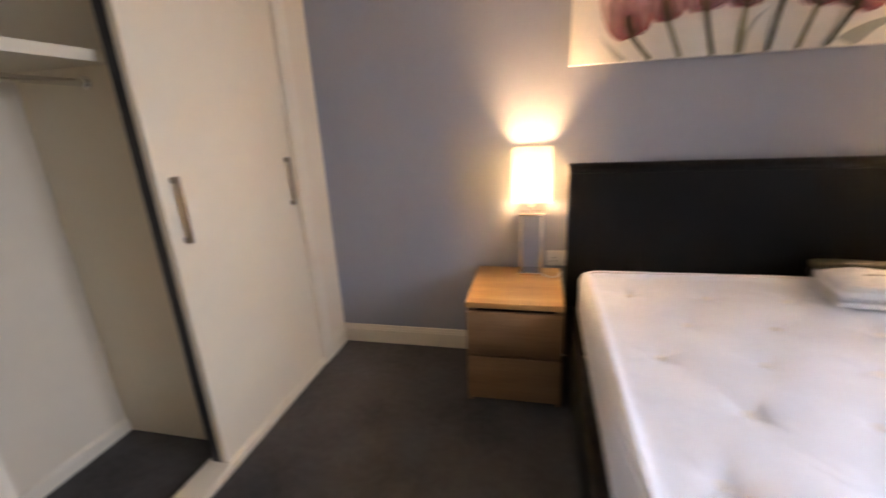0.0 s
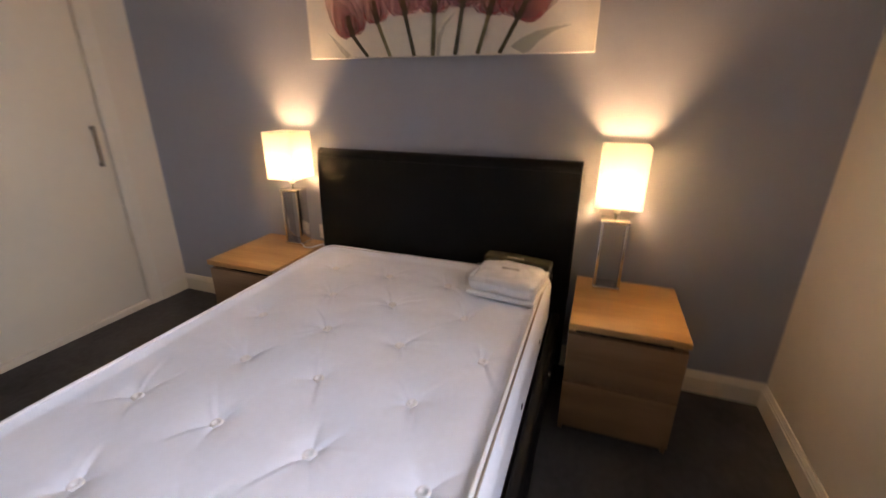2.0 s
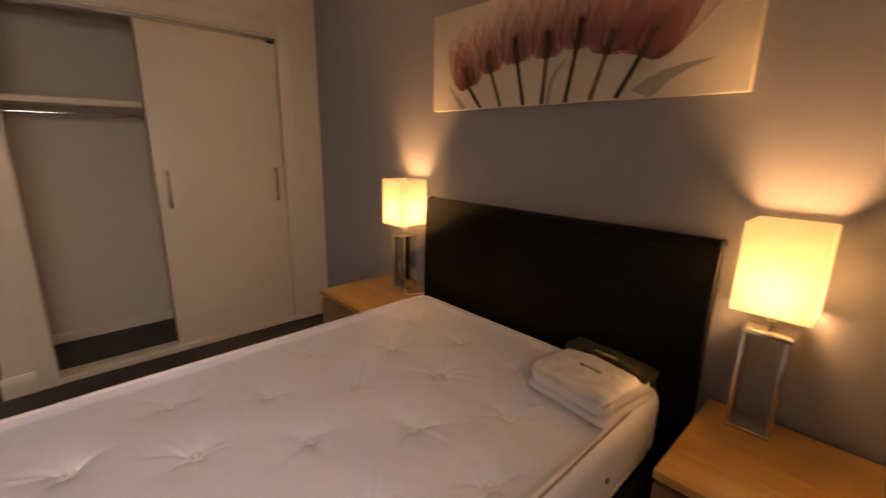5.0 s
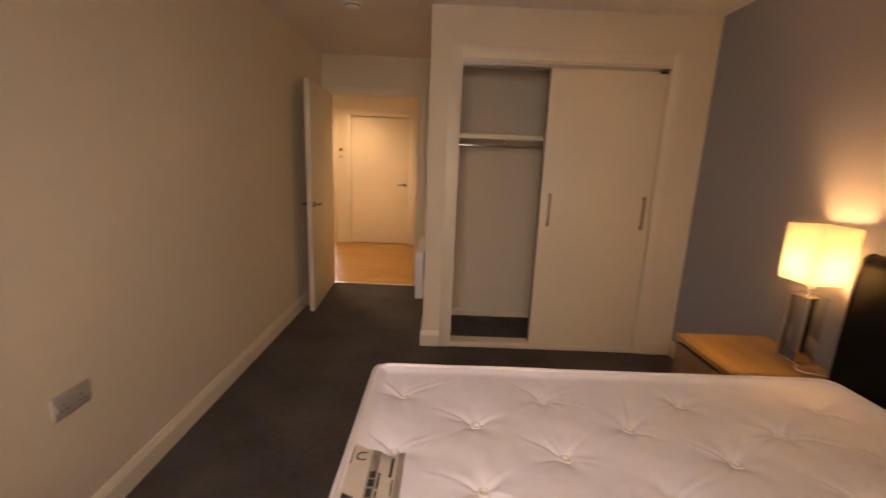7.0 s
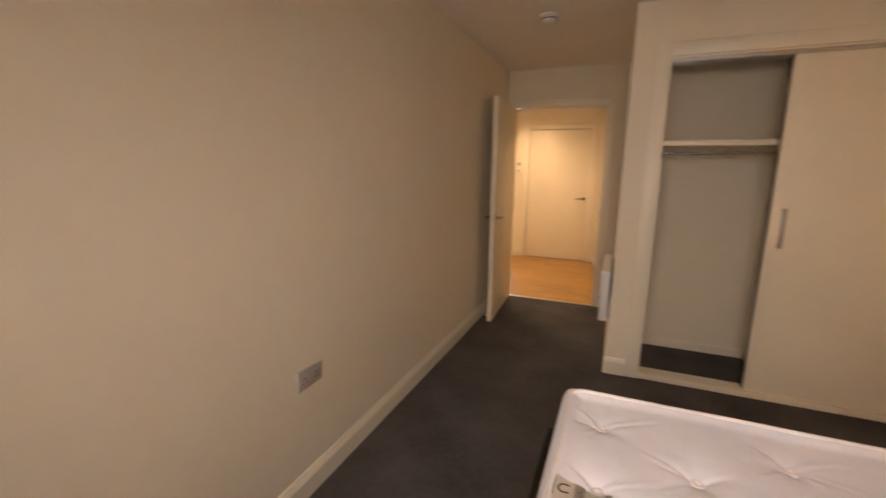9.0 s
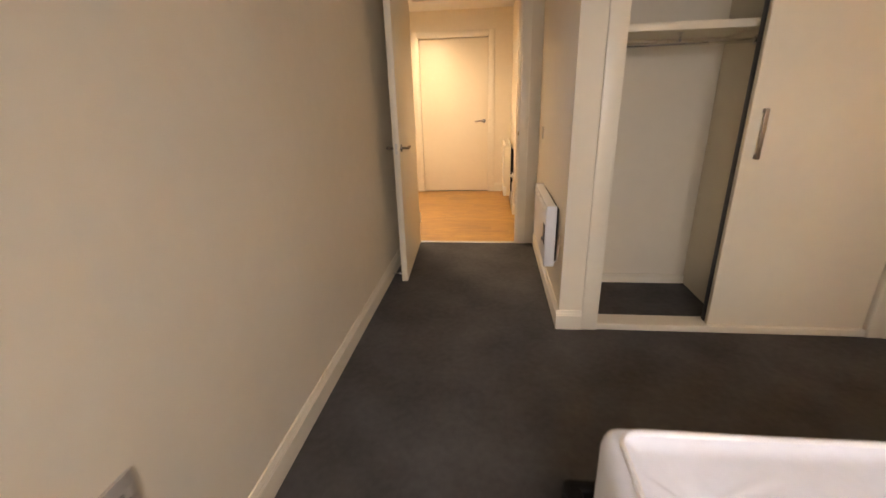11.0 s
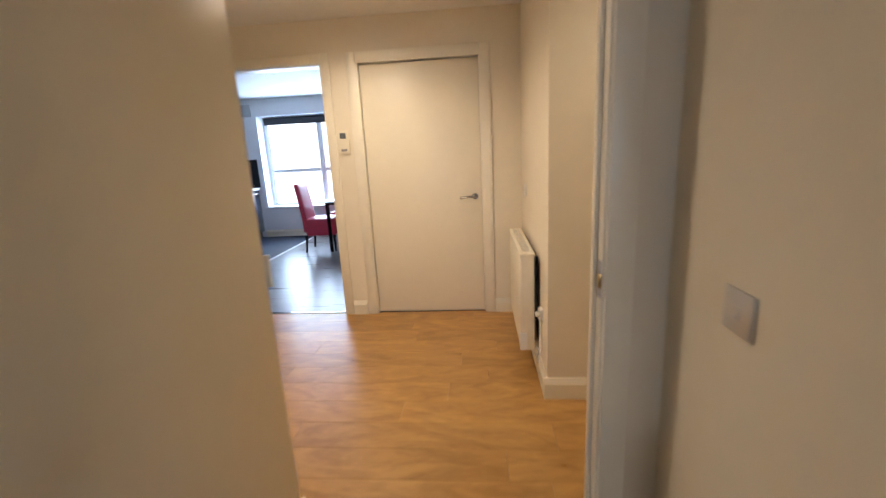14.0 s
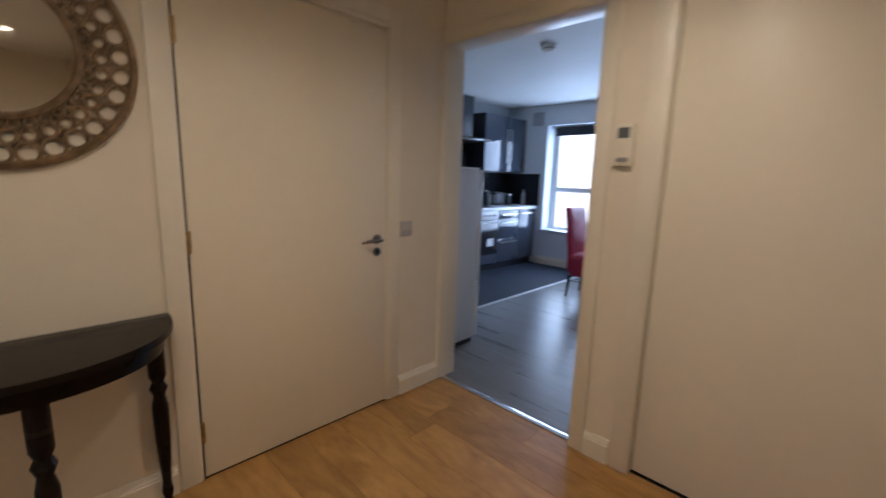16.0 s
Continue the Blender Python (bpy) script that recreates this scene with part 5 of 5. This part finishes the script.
part("glass", box(-0.25, 0.25, -0.29, 0.29, 0.0, 0.008, 0.002), M_BLACKGLASS, hob)
sp = thing("splashback", "glossy black splashback panels above the worktop", "splashback", pose(0, 0, 0))
part("panel", box(-3.969, -3.962, 5.25, 7.742, 0.900, 1.395), M_BLACKGLASS, sp, "", False)
part("panel", box(-3.962, -3.320, 7.742, 7.749, 0.900, 1.390), M_BLACKGLASS, sp, "", False)
part("panel", box(-3.969, -3.9615, 6.155, 6.735, 1.397, 1.84), M_BLACKGLASS, sp, "", False)


def wall_unit(y0, y1, handle_y, label):
    t = thing("wall_cabinet", label, "cabinet", pose(-3.62, y0, 1.41), "kitchen wall units")
    w = y1 - y0
    part("carcass", box(-0.348, -0.022, 0.001, w - 0.001, 0.0, 0.80, 0.001), M_CARCASS, t)
    d = part("door", box(-0.021, 0.0, 0.002, w - 0.002, 0.002, 0.798, 0.002), M_GLOSS, t, "high-gloss anthracite door")
    hy = handle_y - y0
    part("handle", tube([(0.0, hy, 0.12), (0.024, hy, 0.125), (0.028, hy, 0.15), (0.028, hy, 0.58), (0.024, hy, 0.605), (0.0, hy, 0.61)], 0.006, 10), M_STEEL, d, "satin steel bar handle")


wall_unit(6.745, 7.290, 7.245, "anthracite gloss kitchen wall unit with bar handle")
wall_unit(7.294, 7.745, 7.345, "anthracite gloss kitchen wall unit with bar handle")
wall_unit(5.60, 6.145, 5.66, "anthracite gloss kitchen wall unit with bar handle")
hd_ = thing("cooker_hood", "black chimney cooker hood with a steel canopy edge", "cooker hood", pose(-3.968, 6.445, 0))
part("canopy", prism([(0.0, 1.80), (0.46, 1.80), (0.48, 1.822), (0.40, 1.845), (0.0, 1.86)], -0.295, 0.295, "y", None, 0.003), M_STEEL, hd_, "satin steel canopy")
part("chimney", box(0.0, 0.26, -0.13, 0.13, 1.86, 2.398, 0.003), M_CARCASS, hd_, "black chimney")
vent = thing("wall_vent", "grey plastic wall vent high in the kitchen corner", "vent", pose(-3.40, 7.75, 2.21))
part("cover", box(-0.095, 0.095, -0.022, 0.0, -0.10, 0.10, 0.004), M_VENT, vent)
for k in range(7):
    part("louvre", box(-0.08, 0.08, -0.026, -0.02, -0.078 + k * 0.024, -0.066 + k * 0.024, 0.001), M_VENT, vent)
ket = thing("kettle", "black kettle with a steel lid on the worktop", "kettle", pose(-3.78, 7.02, 0.899))
part("body", lathe([(0.0, 0.0), (0.078, 0.0), (0.080, 0.015), (0.072, 0.10), (0.058, 0.185), (0.050, 0.20), (0.0, 0.205)], 28), M_DARK, ket)
part("lid", lathe([(0.0, 0.203), (0.048, 0.203), (0.040, 0.214), (0.012, 0.218), (0.010, 0.230), (0.0, 0.231)], 24), M_STEEL, ket)
part("handle", tube([(0.0, -0.055, 0.19), (0.0, -0.10, 0.195), (0.0, -0.125, 0.16), (0.0, -0.115, 0.09), (0.0, -0.082, 0.05)], 0.010, 10), M_DARK, ket)
tst = thing("toaster", "black toaster with steel ends on the worktop", "toaster", pose(-3.76, 7.27, 0.899))
part("body", slab(-0.085, 0.085, -0.13, 0.13, 0.008, 0.195, 0.035, 12, 16, 12), M_DARK, tst)
part("slot", boxes((-0.045, -0.020, -0.09, 0.09, 0.190, 0.197), (0.020, 0.045, -0.09, 0.09, 0.190, 0.197)), M_GRILL, tst)
part("end_panel", box(-0.07, 0.07, -0.133, -0.128, 0.03, 0.16, 0.002), M_STEEL, tst)
part("lever", box(-0.012, 0.012, -0.150, -0.132, 0.12, 0.135, 0.003), M_DARK, tst)
can = thing("canister", "dark canister with a steel lid on the worktop", "canister", pose(-3.72, 7.50, 0.899))
part("body", lathe([(0.0, 0.0), (0.048, 0.0), (0.050, 0.006), (0.050, 0.15), (0.0, 0.151)], 24), M_CARCASS, can)
part("lid", lathe([(0.0, 0.15), (0.052, 0.15), (0.052, 0.168), (0.044, 0.175), (0.0, 0.178)], 24), M_STEEL, can)
oil = thing("bottle", "tall slim grey bottle on the worktop", "bottle", pose(-3.55, 7.66, 0.899))
part("body", lathe([(0.0, 0.0), (0.030, 0.0), (0.032, 0.01), (0.032, 0.17), (0.014, 0.205), (0.012, 0.245), (0.0, 0.246)], 20), M_GRILL, oil)


def dining_chair(label, m):
    """Parsons chair: seat faces +x, back at its -x edge."""
    t = thing("dining_chair", label, "chair", m, "red dining chairs")
    part("seat", slab(-0.21, 0.245, -0.215, 0.215, 0.245, 0.50, 0.028, 14, 14, 8, lambda x, y: 0.010 * math.cos(x * 6) * math.cos(y * 7) - 0.004), M_RED, t)
    back = slab(-0.035, 0.035, -0.215, 0.215, 0.30, 1.01, 0.022, 6, 14, 20)
    for v in back.verts:
        v.co.x += -0.205 - 0.115 * max(0, (v.co.z - 0.45)) ** 1.2 * 1.3
    part("backrest", back, M_RED, t, "tall upholstered crimson back")
    for lx, ly in ((-0.205, -0.185), (-0.205, 0.185), (0.205, -0.185), (0.205, 0.185)):
        dx = -0.030 if lx < 0 else 0.0
        part("leg", rod((lx + dx, ly, 0), (lx, ly, 0.26), 0.014, 0.022, 4), M_EBONY, t, "dark tapered wooden leg")
    return t


dining_chair("crimson faux leather dining chair with tall back", pose(-1.775, 6.535, 0, 0, 0, 3))
dining_chair("crimson faux leather dining chair behind the table", pose(-1.625, 7.230, 0, 0, 0, -92))
dt = thing("dining_table", "pale glass-topped dining table with dark legs", "table", pose(-1.05, 6.62, 0))
part("tabletop", box(-0.64, 0.64, -0.36, 0.36, 0.730, 0.745, 0.004), M_FROST, dt, "pale glass top")
part("under_frame", boxes((-0.58, 0.58, -0.31, -0.28, 0.69, 0.729), (-0.58, 0.58, 0.28, 0.31, 0.69, 0.729)), M_EBONY, dt)
for lx in (-0.56, 0.56):
    for ly in (-0.29, 0.29):
        part("leg", rod((lx, ly, 0), (lx, ly, 0.69), 0.026, 0.030, 4), M_EBONY, dt)

# ---- floor pieces: laminate planks and vinyl tiles ----


def lay(parent, mat, x0, x1, y0, y1, pw, pl, gap=0.0007, soft=0.0012):
    """Planks along x in staggered rows; whole planks share one mesh."""
    whole = finish("plank", box(0, pl - gap, 0, pw - gap, -0.008, 0.0, soft, None, 1), mat)
    rows = int(math.ceil((y1 - y0) / pw))
    for r in range(rows):
        ya = y0 + r * pw
        yb = min(ya + pw, y1)
        x = x0 - random.uniform(0, 1) * pl
        while x < x1:
            a, b = max(x, x0), min(x + pl, x1)
            if b - a > 0.02:
                if b - a > pl - 1e-6 and yb - ya > pw - 1e-6:
                    ob = new("plank", whole)
                else:
                    ob = new("plank", finish("plank", box(0, b - a - gap, 0, yb - ya - gap, -0.008, 0.0, soft, None, 1), mat))
                ob.location = (a, ya, 0.0)
                ob.parent = parent
            x += pl


lay(FLOOR_HALL, M_OAKFLOOR, -1.58, 2.60, 1.572, 3.882, 0.192, 1.285)
lay(FLOOR_KITCHEN, M_GREYFLOOR, -2.352, 1.60, 3.915, 7.75, 0.192, 1.285, 0.0003, 0.0004)
lay(FLOOR_KITCHEN, M_TILE, -3.97, -2.383, 4.0, 7.75, 0.305, 0.61)
